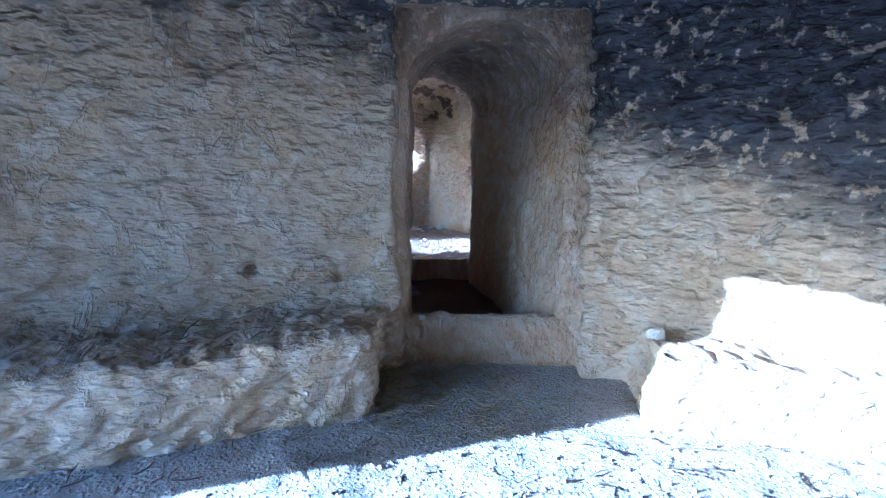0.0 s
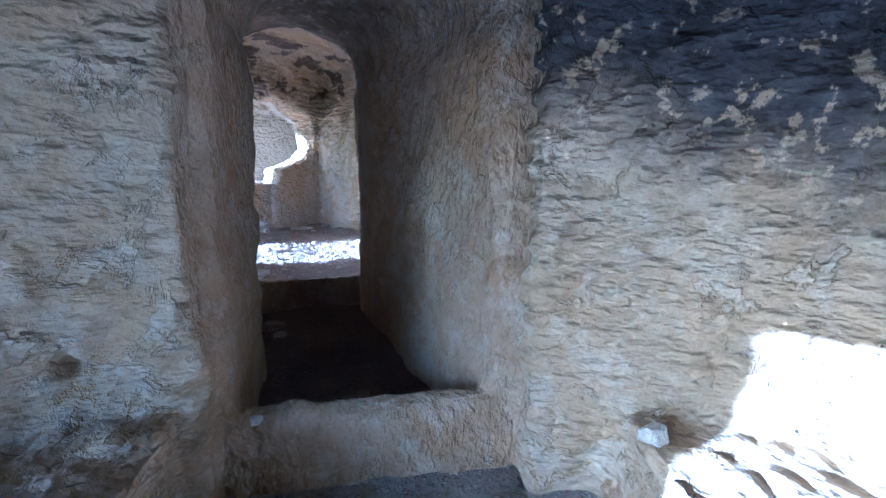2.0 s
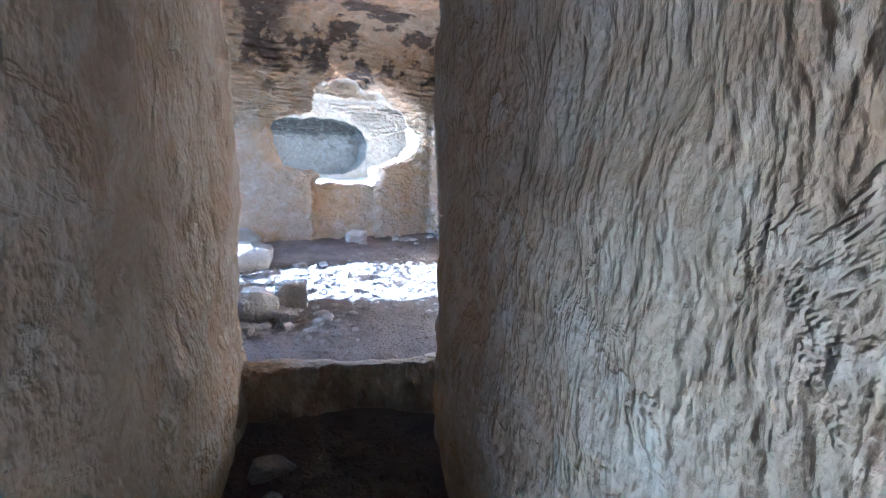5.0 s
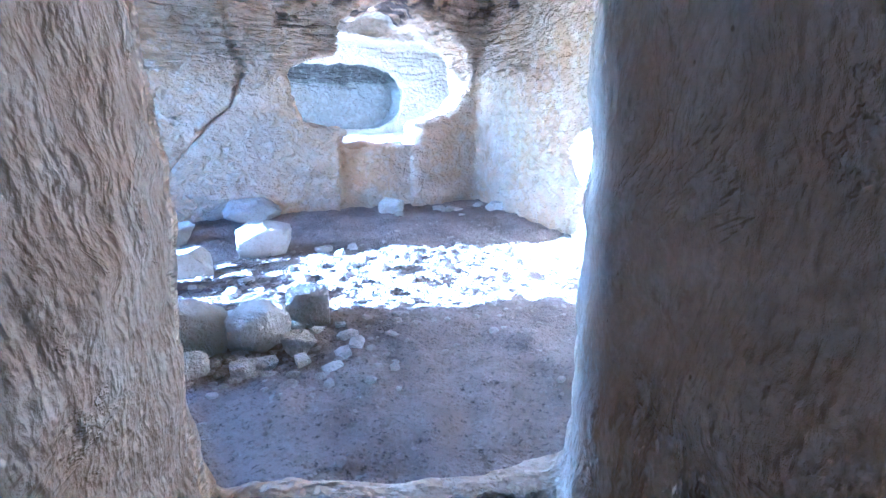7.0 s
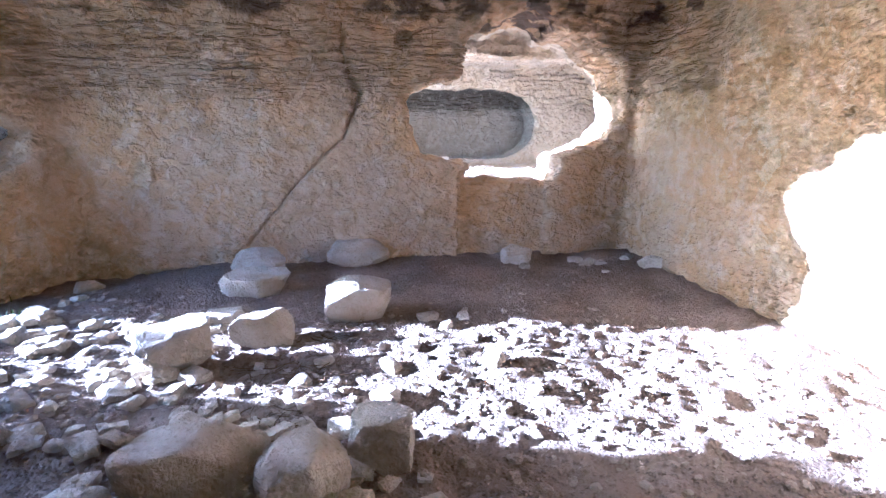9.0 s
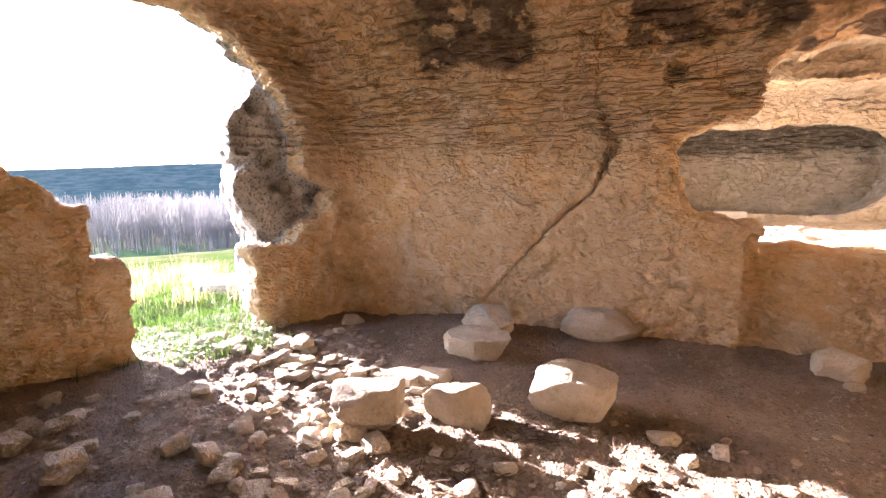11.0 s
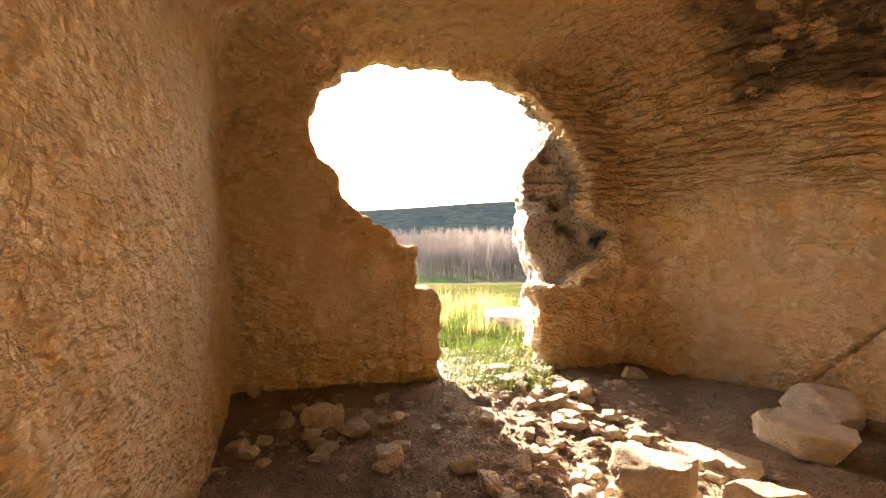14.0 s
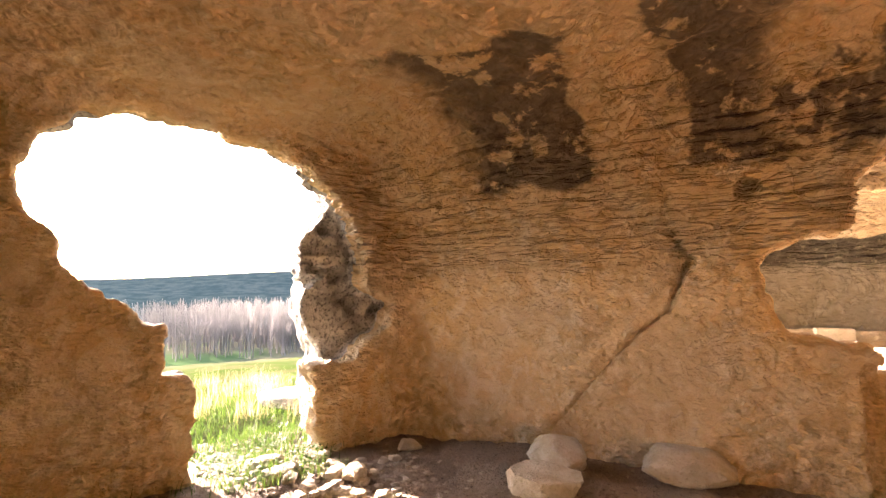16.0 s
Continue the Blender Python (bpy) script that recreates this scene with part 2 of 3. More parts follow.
def bumps(px, py, pz, scale):
    """Smooth value noise from -1 to 1."""
    total = 0
    parts = []
    for p in (px, py, pz):
        p = np.asarray(p, dtype=np.float64) * scale + 1000
        i = np.floor(p).astype(int)
        f = p - i
        parts.append((i, f * f * (3 - 2 * f)))
    (ix, fx), (iy, fy), (iz, fz) = parts
    for a in (0, 1):
        for b in (0, 1):
            for c in (0, 1):
                w = (fx if a else 1 - fx) * (fy if b else 1 - fy) * (fz if c else 1 - fz)
                total = total + w * LATTICE[(ix + a) % 64, (iy + b) % 64, (iz + c) % 64]
    return (total * 2 - 1).astype(np.float32)


def outline(px, py, points):
    """Signed distance to a closed outline: negative inside."""
    best, inside = np.full(np.broadcast(px, py).shape, 1e9, np.float32), np.zeros(np.broadcast(px, py).shape, bool)
    for (ax, ay), (bx, by) in zip(points, points[1:] + points[:1]):
        ex, ey = bx - ax, by - ay
        h = np.clip(((px - ax) * ex + (py - ay) * ey) / (ex * ex + ey * ey), 0, 1)
        best = np.minimum(best, np.hypot(px - ax - h * ex, py - ay - h * ey))
        if ey:
            inside ^= ((ay > py) != (by > py)) & (px < ex * (py - ay) / ey + ax)
    return np.where(inside, -best, best).astype(np.float32)


def blend_max(a, b, k):
    h = np.maximum(k - np.abs(a - b), 0) / k
    return np.maximum(a, b) + h * h * k * 0.25


def blend_min(a, b, k):
    return -blend_max(-a, -b, k)


def wall_frame(p, q):
    """Distance along and outwards from the line p to q."""
    d = np.array(q) - np.array(p)
    d = d / np.hypot(*d)
    return (X - p[0]) * d[0] + (Y - p[1]) * d[1], -(X - p[0]) * d[1] + (Y - p[1]) * d[0]


PX, PY = AX[:, None], AY[None, :]
WEST_P, WEST_Q = (-4.6, 4.4), (-5.7, 8.5)
PLAN_A = [(-3.2, -2.6), (3.3, -2.6), (3.2, 1.4), (2.7, 2.15), (1.96, 2.66), (1.18, 3.02), (0.3, 3.14), (-0.57, 3.12), (-1.25, 2.9), (-2.2, 2.45), (-3.2, 1.8)]
PLAN_C = [(-4.55, 4.3), (-0.75, 5.62), (0.36, 5.97), (2.7, 6.7), (-0.4, 12.1), (-5.75, 8.6)]
PLAN_D = [(-8.5, 7.75), (0.2, 13.4), (-1.6, 16.9), (-8.5, 12.6)]
WEST_HOLE = [(0.66, 2.75), (0.7, 2.5), (0.74, 2.34), (0.93, 2.16), (0.93, 1.98), (1.06, 1.87), (1.23, 1.73), (1.45, 1.58), (1.68, 1.4), (1.64, 1.2), (1.65, 1.06), (1.9, 0.97), (1.97, 0.58),
             (1.9, -0.4), (3.12, -0.4), (3.08, 0.5), (3.04, 0.98), (3.49, 1.02), (3.96, 1.25), (4.1, 1.58), (3.68, 1.8), (3.7, 2.2), (3.56, 2.51), (3.22, 2.92), (2.69, 3.22), (2.07, 3.31), (1.4, 3.32), (1.0, 3.26), (0.76, 3.05)]
NORTH_HOLE = [(3.57, 1.9), (3.72, 2.05), (4.2, 2.2), (4.24, 2.5), (4.4, 2.7), (4.95, 2.82), (5.6, 2.65), (6.05, 2.34), (6.25, 2.05), (6.25, 1.72), (6.05, 1.5), (5.49, 1.25), (5.42, 0.95), (4.31, 0.96), (4.31, 1.18), (3.8, 1.24), (3.64, 1.5)]


def carve():
    # cliff face, with the pillar that stands out north of the wide opening
    edge = 7.36 + 0.25 * np.maximum(Z - 2.0, 0) + 0.12 * np.sin(Z * 2.3) + 0.06 * np.sin(Z * 7 + 1)
    u, v = wall_frame(WEST_P, WEST_Q)
    rock = v - 0.42 - 0.06 * np.sin(Y * 3.1 + Z * 1.3) + 0 * Z
    rock = blend_min(rock, np.maximum(edge - Y, -6.95 - X), 0.12)
    # entrance room
    plan = outline(PX, PY, PLAN_A)[:, :, None]
    room = blend_max(plan + 0.06 * np.maximum(Z - 1.4, 0), Z - 2.95, 0.5)
    room = blend_max(room, -0.25 - Z, 0.05)
    # stone benches left standing along its wall
    along = (X + 0.44) * 0.9 + (Y - 2.43) * -0.1
    left = np.maximum(np.maximum(X + 0.43 + 0.05 * np.sin(Y * 4), (2.45 + (X + 0.44) * 0.42) - Y + 0.12 * np.maximum(Z - 0.1, 0)), Z - 0.45 + 0.02 * np.sin(X * 3))
    right = np.maximum(np.maximum(1.16 - X + 0.25 * (Y - 2.4) + 0.2 * (Z - 0.2), 2.42 - (X - 1.1) * 0.25 - Y), Z - 0.4)
    room = blend_max(room, -left, 0.06)
    room = blend_max(room, -right, 0.1)
    rock = blend_max(rock, -room, 0.08)
    # its opening to the daylight
    rise = 2.05 + 0.3 * (-3.2 - X)
    arch = np.maximum(np.abs(Y + 0.55) - 1.55, Z - rise + 0.25 * np.maximum(np.abs(Y + 0.4) - 0.8, 0) ** 2)
    mouth = np.maximum(np.maximum(arch, X + 2.6), -0.25 - Z)
    rock = blend_max(rock, -mouth, 0.08)
    # door recess and passage
    recess = np.maximum(np.maximum(np.abs(X - 0.3 - 0.02 * (1.5 - Z)) - 0.635, Z - 2.44), np.maximum(Y - 3.24, 2.6 - Y))
    rock = np.maximum(rock, -np.maximum(recess, -0.1 - Z))
    run = (Y - 3.1) / 2.85
    west = np.interp(AY, (3.1, 4.2, 5.62, 6.2), (-0.24, -0.29, -0.74, -0.95)).astype(np.float32)[None, :, None]
    east = np.interp(AY, (3.1, 3.7, 4.4, 5.0, 5.4, 6.0, 6.3), (0.89, 0.73, 0.555, 0.38, 0.31, 0.37, 0.48)).astype(np.float32)[None, :, None]
    middle, half = (west + east) / 2, (east - west) / 2
    top = 2.38 + 0.1 * run
    across = np.abs(X - middle)
    crown = np.where(Z > top - 0.42, (np.hypot(across / half, np.maximum(Z - top + 0.42, 0) / 0.42) - 1) * 0.42, across - half)
    sill = np.where((Y < 3.36) | (Y > 5.42 + 0.3 * (X + 0.75)), 0.36, 0.02)
    tunnel = np.maximum(np.maximum(crown, sill - Z), np.maximum(2.9 - Y, Y - 6.3))
    rock = blend_max(rock, -tunnel, 0.05)
    # bright room with its leaning vault
    plan = outline(PX, PY, PLAN_C)[:, :, None]
    along, out = wall_frame(NORTH_P, NORTH_Q)
    lean = out + 0.42 * np.maximum(Z - 1.85, 0) ** 1.5 + 0.03 * (Z > 1.95) - 0.12 * np.exp(-((along - 2.75) / 0.16) ** 2) * np.clip(Z - 2.3, 0, 0.6) * -1.0
    room = blend_max(plan, lean, 0.1)
    room = blend_max(room, Z - 3.45 + 0.035 * (X + 4.5) ** 2 * 0.25, 0.45)
    room = np.maximum(room, -0.25 - Z)
    rock = blend_max(rock, -room, 0.07)
    # wide broken opening to the west
    shape_u, shape_z = np.arange(-1, 6, 0.02, dtype=np.float32), np.arange(-1, 5, 0.02, dtype=np.float32)

    def cut(points, u, v, inner, outer, flare=0.0):
        table = outline(shape_u[:, None], shape_z[None, :], points)
        table = table + 0.035 * bumps(shape_u[:, None], shape_z[None, :], 0.0, 6.0) + 0.02 * bumps(shape_u[:, None], shape_z[None, :], 3.0, 15.0)
        iu = np.clip(((u + 1) / 0.02).astype(int), 0, len(shape_u) - 1)
        iz = np.clip(((Z + 1) / 0.02).astype(int), 0, len(shape_z) - 1)
        iu, iz = np.broadcast_arrays(iu, iz)
        flat = table[iu, iz] - flare * np.clip(v, 0, 2)
        return np.maximum(flat, np.maximum(inner - v, v - outer))

    shape_u = np.arange(-1, 8, 0.02, dtype=np.float32)
    rock = blend_max(rock, -cut(WEST_HOLE, u, v, -0.14, 0.5, 0.06), 0.05)
    # window into the far room
    rock = blend_max(rock, -cut(NORTH_HOLE, along, out, -0.6, 0.9), 0.06)
    # recess under the window
    niche = np.maximum(np.maximum(np.abs(along - 4.76) - 0.56, Z - 1.1), np.maximum(out - 0.09, -0.4 - out))
    rock = blend_max(rock, -niche, 0.03)
    # far room, its floor as high as the window's sill
    plan = outline(PX, PY, PLAN_D)[:, :, None]
    room = blend_max(blend_max(plan, Z - 2.8 - 0.14 * np.clip(5.0 - along, 0, 5), 0.9), 0.93 - Z, 0.03)
    room = np.maximum(room, np.maximum(0.75 - out, out - 4.0 - 0.25 * np.maximum(1.2 - Z, 0)))
    # its west end is walled but for a broken opening near the window's side
    room = np.maximum(room, np.minimum(0.6 - along, np.maximum(out - 3.9 + 0.12 * np.sin(Z * 9), Z - 3.5)))
    rock = blend_max(rock, -room, 0.06)
    # long low hollow in its back wall
    back = np.maximum(np.hypot(np.maximum(np.abs(along - 5.0) - 0.9, 0) / 0.75, (Z - 1.72) / 0.68) - 1, -1.0)
    hollow = np.maximum(back * 0.6, np.maximum(out - 4.75, 2.5 - out))
    rock = blend_max(rock, -hollow, 0.05)
    return rock


def surface(field):
    """Surface nets: a vertex in every cell that the surface crosses, a quad round every crossed edge."""
    field = np.pad(field, 1, constant_values=1.0)
    solid = field < 0
    n = np.array(field.shape)
    corners = [(a, b, c) for a in (0, 1) for b in (0, 1) for c in (0, 1)]
    part = lambda f, o: f[o[0]:n[0] - 1 + o[0], o[1]:n[1] - 1 + o[1], o[2]:n[2] - 1 + o[2]]
    number = np.zeros(n - 1, np.int8)
    for o in corners:
        number += part(solid, o)
    active = (number > 0) & (number < 8)
    cells = np.argwhere(active)
    index = np.full(n - 1, -1, np.int64)
    index[active] = np.arange(len(cells))
    total, hits = np.zeros((len(cells), 3)), np.zeros(len(cells))
    for a in corners:
        for k in range(3):
            if a[k]:
                continue
            b = list(a)
            b[k] = 1
            fa, fb = (field[tuple((cells + np.array(o)).T)] for o in (a, b))
            cross = (fa < 0) != (fb < 0)
            t = np.where(cross, fa / np.where(cross, fa - fb, 1), 0)
            p = cells + np.array(a, float)
            p[:, k] += t
            total += p * cross[:, None]
            hits += cross
    points = (total / hits[:, None] - 1) * CELL + LOW
    quads = []
    for k in range(3):
        i, j = (k + 1) % 3, (k + 2) % 3
        lo = [slice(1, -1)] * 3
        lo[k] = slice(0, -1)
        hi = [slice(1, -1)] * 3
        hi[k] = slice(1, None)
        a, b = solid[tuple(lo)], solid[tuple(hi)]
        spots = np.argwhere(a != b)
        first = a[tuple(spots.T)]
        base = spots + 1
        base[:, k] -= 1
        ring = []
        for di, dj in ((1, 1), (0, 1), (0, 0), (1, 0)):
            c = base.copy()
            c[:, i] -= di
            c[:, j] -= dj
            ring.append(index[tuple(c.T)])
        ring = np.stack(ring, 1)
        ring[~first] = ring[~first][:, ::-1]
        quads.append(ring)
    return points, np.concatenate(quads)


def normals_of(points, quads):
    a, b, c, d = (points[quads[:, k]] for k in range(4))
    face = np.cross(c - a, d - b)
    total = np.zeros_like(points)
    for k in range(4):
        np.add.at(total, quads[:, k], face)
    return total / np.maximum(np.linalg.norm(total, axis=1), 1e-9)[:, None], face / np.maximum(np.linalg.norm(face, axis=1), 1e-9)[:, None]


def along_north(p):
    d = np.array(NORTH_Q) - np.array(NORTH_P)
    d = d / np.hypot(*d)
    return (p[:, 0] - NORTH_P[0]) * d[0] + (p[:, 1] - NORTH_P[1]) * d[1], -(p[:, 0] - NORTH_P[0]) * d[1] + (p[:, 1] - NORTH_P[1]) * d[0]


CRACK = [(1.77, 0.33), (2.34, 1.0), (2.66, 1.34), (2.88, 1.5), (2.92, 1.6), (3.02, 1.86), (3.08, 1.95), (3.0, 2.09), (2.92, 2.29), (2.93, 2.6)]


def worn(points, normals):
    """Uneven tooling, cracks and sockets."""
    x, y, z = points.T
    amount = 0.035 * bumps(x, y, z, 1.7) + 0.02 * bumps(x + 9, y, z, 5.0) + 0.011 * bumps(x, y + 5, z, 13.0)
    north, out = along_north(points)
    layers = ((north > -0.2) & (out > -1.2) & (out < 0.4) & (z > 1.9) & (y > 7)).astype(float)
    amount += layers * 0.02 * bumps(north * 0.25, y * 0, z + 0.05 * bumps(north, y * 0, z, 2.0), 14.0)
    outside = (x < -5.0).astype(float)
    amount += outside * (0.035 * bumps(x, y, z, 3.0) + 0.025 * bumps(x, y, z, 9.0))
    near = (out > -0.6) & (out < 0.3)
    gap = np.full(len(points), 9.0)
    for (a, b), (c, d) in zip(CRACK, CRACK[1:]):
        h = np.clip(((north - a) * (c - a) + (z - b) * (d - b)) / ((c - a) ** 2 + (d - b) ** 2), 0, 1)
        gap = np.minimum(gap, np.hypot(north - a - h * (c - a), z - b - h * (d - b)))
    wide = 0.015 + 0.022 * np.exp(-((z - 1.95) / 0.2) ** 2)
    amount -= near * (0.05 + 0.09 * np.exp(-((z - 1.95) / 0.3) ** 2)) * np.exp(-(gap / wide) ** 2)
    # slot for a door bar in the jamb
    slot = (y > 2.9) & (y < 3.24) & (z > 0.95) & (z < 2.25)
    amount -= slot * 0.05 * np.exp(-((x - 0.925) / 0.022) ** 2) * (0.65 + 0.35 * np.sign(np.sin(z * 45)))
    for sx, sy, sz, radius, deep in SOCKETS:
        amount -= deep * np.exp(-(((x - sx) ** 2 + (y - sy) ** 2 + (z - sz) ** 2) / radius ** 2) ** 2)
    return points + normals * amount[:, None]


SOCKETS = [(-0.71, 3.1, 0.69, 0.042, 0.09), (-1.22, 2.93, 0.74, 0.045, 0.09), (-2.64, 10.35, 2.5, 0.08, 0.18), (1.0, 3.09, 1.52, 0.04, 0.08), (0.69, 10.18, 2.15, 0.08, 0.16), (0.99, 9.67, 1.71, 0.04, 0.1),
           (-5.95, 7.34, 1.87, 0.085, 0.22), (-6.0, 7.69, 1.94, 0.085, 0.22), (-6.03, 7.77, 1.64, 0.085, 0.22), (-6.11, 8.23, 1.47, 0.08, 0.16), (-5.97, 7.58, 2.5, 0.085, 0.22), (-5.92, 7.45, 1.96, 0.085, 0.22), (-6.06, 7.91, 1.6, 0.085, 0.22)]


def link_mesh(name, points, faces, material, smooth=True):
    mesh = bpy.data.meshes.new(name)
    if isinstance(faces, np.ndarray):
        mesh.vertices.add(len(points))
        mesh.vertices.foreach_set("co", np.asarray(points, np.float32).ravel())
        mesh.loops.add(faces.size)
        mesh.loops.foreach_set("vertex_index", faces.astype(np.int32).ravel())
        mesh.polygons.add(len(faces))
        mesh.polygons.foreach_set("loop_start", np.arange(0, faces.size, 4, dtype=np.int32))
        mesh.update(calc_edges=True)
    else:
        mesh.from_pydata(points, [], faces)
    mesh.materials.append(material)
    mesh.polygons.foreach_set("use_smooth", np.full(len(mesh.polygons), smooth))
    mesh.update()
    return new(name, mesh)


def refined(points, quads):
    """Every quad in four."""
    sides = np.stack([quads, np.roll(quads, -1, axis=1)], 2).reshape(-1, 2)
    low, high = sides.min(axis=1), sides.max(axis=1)
    keys, index = np.unique(low.astype(np.int64) * len(points) + high, return_inverse=True)
    halves = (points[keys // len(points)] + points[keys % len(points)]) / 2
    index = index.reshape(-1, 4) + len(points)
    centres = np.arange(len(quads)) + len(points) + len(halves)
    every = np.concatenate([points, halves, points[quads].mean(axis=1)])
    fine = np.stack([np.stack([quads[:, k], index[:, k], centres, index[:, k - 1]], 1) for k in range(4)], 1).reshape(-1, 4)
    return every, fine


def tooled(points, normals):
    """Marks left by the picks: slanting in the entrance room, upright in the passage, ledges under the vault."""
    x, y, z = points.T
    u, out = along_north(points)
    lean = 0.5
    a, b = x * math.cos(lean) + z * math.sin(lean), -x * math.sin(lean) + z * math.cos(lean)
    entrance = 0.017 * bumps(a * 9, y * 9, b * 25, 1.0) + 0.008 * bumps(a * 16, y * 16, b * 40, 1.0)
    passage = 0.009 * np.minimum(bumps(x * 24, y * 24, z * 18, 1.0) + 0.2, 0.0) + 0.004 * bumps(x * 9, y * 9, z * 9, 1.0)
    flakes = np.clip(bumps(x, y, z, 2.3) * 6 + bumps(x, y, z, 9.0) * 1.2 - 0.8, 0, 1)
    smooth = 0.008 * bumps(u * 14, out * 14, z * 24, 1.0) + 0.012 * flakes + 0.004 * bumps(x, y, z, 38.0)
    wavy = z * 10.5 + 0.9 * bumps(u * 0.9, out, z * 1.5, 1.3) + 0.35 * bumps(u, out, z, 5.0)
    tooth = wavy - np.floor(wavy)
    broken = np.clip(bumps(u * 2.2, out, z * 9, 1.0) * 2.5 + 0.65, 0, 1)
    ledges = 0.058 * (tooth ** 1.6 - 0.4) * broken + 0.006 * bumps(x, y, z, 24.0)
    vault = 0.022 * bumps(x, y, z, 6.5) + 0.012 * bumps(x, y, z, 19.0) + 0.012 * flakes
    turn = lambda f, p, q: np.clip((f - p) / (q - p), 0, 1)
    in_room = turn(y - 5.62 - 0.33 * (x + 0.75), -0.1, 0.05)
    in_passage = turn(y, 3.12, 3.22) * (1 - in_room)
    north = turn(out, -1.6, -1.3) * turn(z + 0.25 * bumps(x, y, z, 1.4), 1.85, 2.1)
    roof = turn(-normals[:, 2], 0.6, 0.85)
    room = smooth * (1 - north) + ledges * north
    room = room * (1 - roof) + vault * roof
    amount = entrance * (1 - in_room - in_passage) + passage * in_passage + room * in_room
    return points + normals * amount[:, None]


def build_rock():
    points, quads = surface(carve().astype(np.float32))
    centre = points[quads].mean(axis=1)
    inner = (np.abs(centre - (LOW + HIGH) / 2) < (HIGH - LOW) / 2 - 0.1).all(axis=1) & (centre[:, 2] > -0.24)
    quads = quads[inner]
    points, quads = refined(points, quads)
    normals, _ = normals_of(points, quads)
    points = worn(points, normals)
    normals, _ = normals_of(points, quads)
    points = tooled(points, normals)
    normals, facing = normals_of(points, quads)
    middle = points[quads].mean(axis=1)
    x, y, z = middle.T
    u, out = along_north(middle)
    d = np.array(WEST_Q) - np.array(WEST_P)
    d = d / np.hypot(*d)
    west_out = -(x - WEST_P[0]) * d[1] + (y - WEST_P[1]) * d[0]
    kind = np.full(len(quads), "cliff", dtype=object)
    in_c = (y > 5.62 + 0.33 * (x + 0.75) - 0.12) & (out < 0.6) & (west_out < 0.32) & (x < 3.5)
    in_p = (y > 3.16) & (y <= 5.6 + 0.3 * (x + 0.75)) & (x > np.interp(y, (3.1, 5.62), (-0.36, -0.86))) & (x < np.interp(y, (3.1, 4.6, 5.95), (1.0, 0.7, 0.5))) & (z < 2.9)
    in_a = (y <= 3.4) & (x > -3.7) & (x < 3.9) & ~in_p
    in_d = (out >= 0.6) & (x > -6.8)
    kind[in_d] = "wall_far_room"
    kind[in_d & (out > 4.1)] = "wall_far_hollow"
    kind[in_a] = "wall_entrance_room"
    kind[in_a & (facing[:, 2] < -0.6)] = "ceiling_entrance_room"
    kind[in_p] = "wall_passage"
    kind[in_c] = "wall_south"
    kind[in_c & (x > -0.3) & (facing[:, 0] < -0.2)] = "wall_east"
    kind[in_c & (west_out > -0.5) & (u < 4)] = "wall_west"
    kind[in_c & (out > -0.45)] = "wall_north"
    kind[in_c & (out > -1.5) & (z > 1.9) & (facing[:, 2] > -0.8)] = "wall_north"
    kind[in_c & (facing[:, 2] < -0.65) & (z > 2.6) & (west_out < 0.1)] = "ceiling"
    looks = {
        "cliff": (CLIFF, "grey lichen-covered cliff face with round weathered holes"),
        "wall_far_room": (ROCK_D, "pale carved stone walls of the sunlit far room"),
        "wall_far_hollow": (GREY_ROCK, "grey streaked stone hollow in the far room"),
        "wall_entrance_room": (ROCK_A, "chiselled tan stone wall with soot and benches"),
        "ceiling_entrance_room": (ROCK_A, "sooty carved stone ceiling of the entrance room"),
        "wall_passage": (ROCK_P, "pecked tan stone walls of the arched passage"),
        "wall_south": (ROCK_C, "smooth tan carved stone wall with flaked patches"),
        "wall_east": (ROCK_C, "tan carved stone wall lit by the sun"),
        "wall_west": (ROCK_C, "tan carved stone wall with a broken opening"),
        "wall_north": (ROCK_N, "tan layered stone wall with a long crack"),
        "ceiling": (ROCK_CEIL, "tan vaulted stone ceiling blackened by soot"),
    }
    for name, (material, label) in looks.items():
        chosen = quads[kind == name]
        if not len(chosen):
            continue
        used, inverse = np.unique(chosen, return_inverse=True)
        ob = link_mesh(name, points[used], inverse.reshape(-1, 4), material)
        ob.data.normals_split_custom_set_from_vertices(normals[used].tolist())
        tagged(ob, label, "ceiling" if "ceiling" in name else "cliff" if name in ("cliff", "rock_hull") else "wall", kind="structure")


build_rock()


def hull():
    """Plain outer faces that close the rock mass where it meets the hill."""
    (ax, ay, az), (bx, by, bz) = LOW + 0.08, HIGH - 0.08
    for name, loop, label in (
        ("rock_top", [(-6.0, ay, bz), (bx, ay, bz), (bx, by, bz), (-7.4, by, bz)], "top of the solid rock mass"),
        ("rock_east", [(bx, ay, az), (bx, by, az), (bx, by, bz), (bx, ay, bz)], "eastern end of the solid rock mass"),
        ("rock_south", [(-4.2, ay, az), (bx, ay, az), (bx, ay, bz), (-4.2, ay, bz)], "southern end of the solid rock mass"),
        ("rock_north", [(-7.4, by, az), (bx, by, az), (bx, by, bz), (-7.4, by, bz)], "northern end of the solid rock mass"),
    ):
        tagged(link_mesh(name, loop, [(0, 1, 2, 3)], CLIFF, False), label, "cliff", kind="structure")


hull()


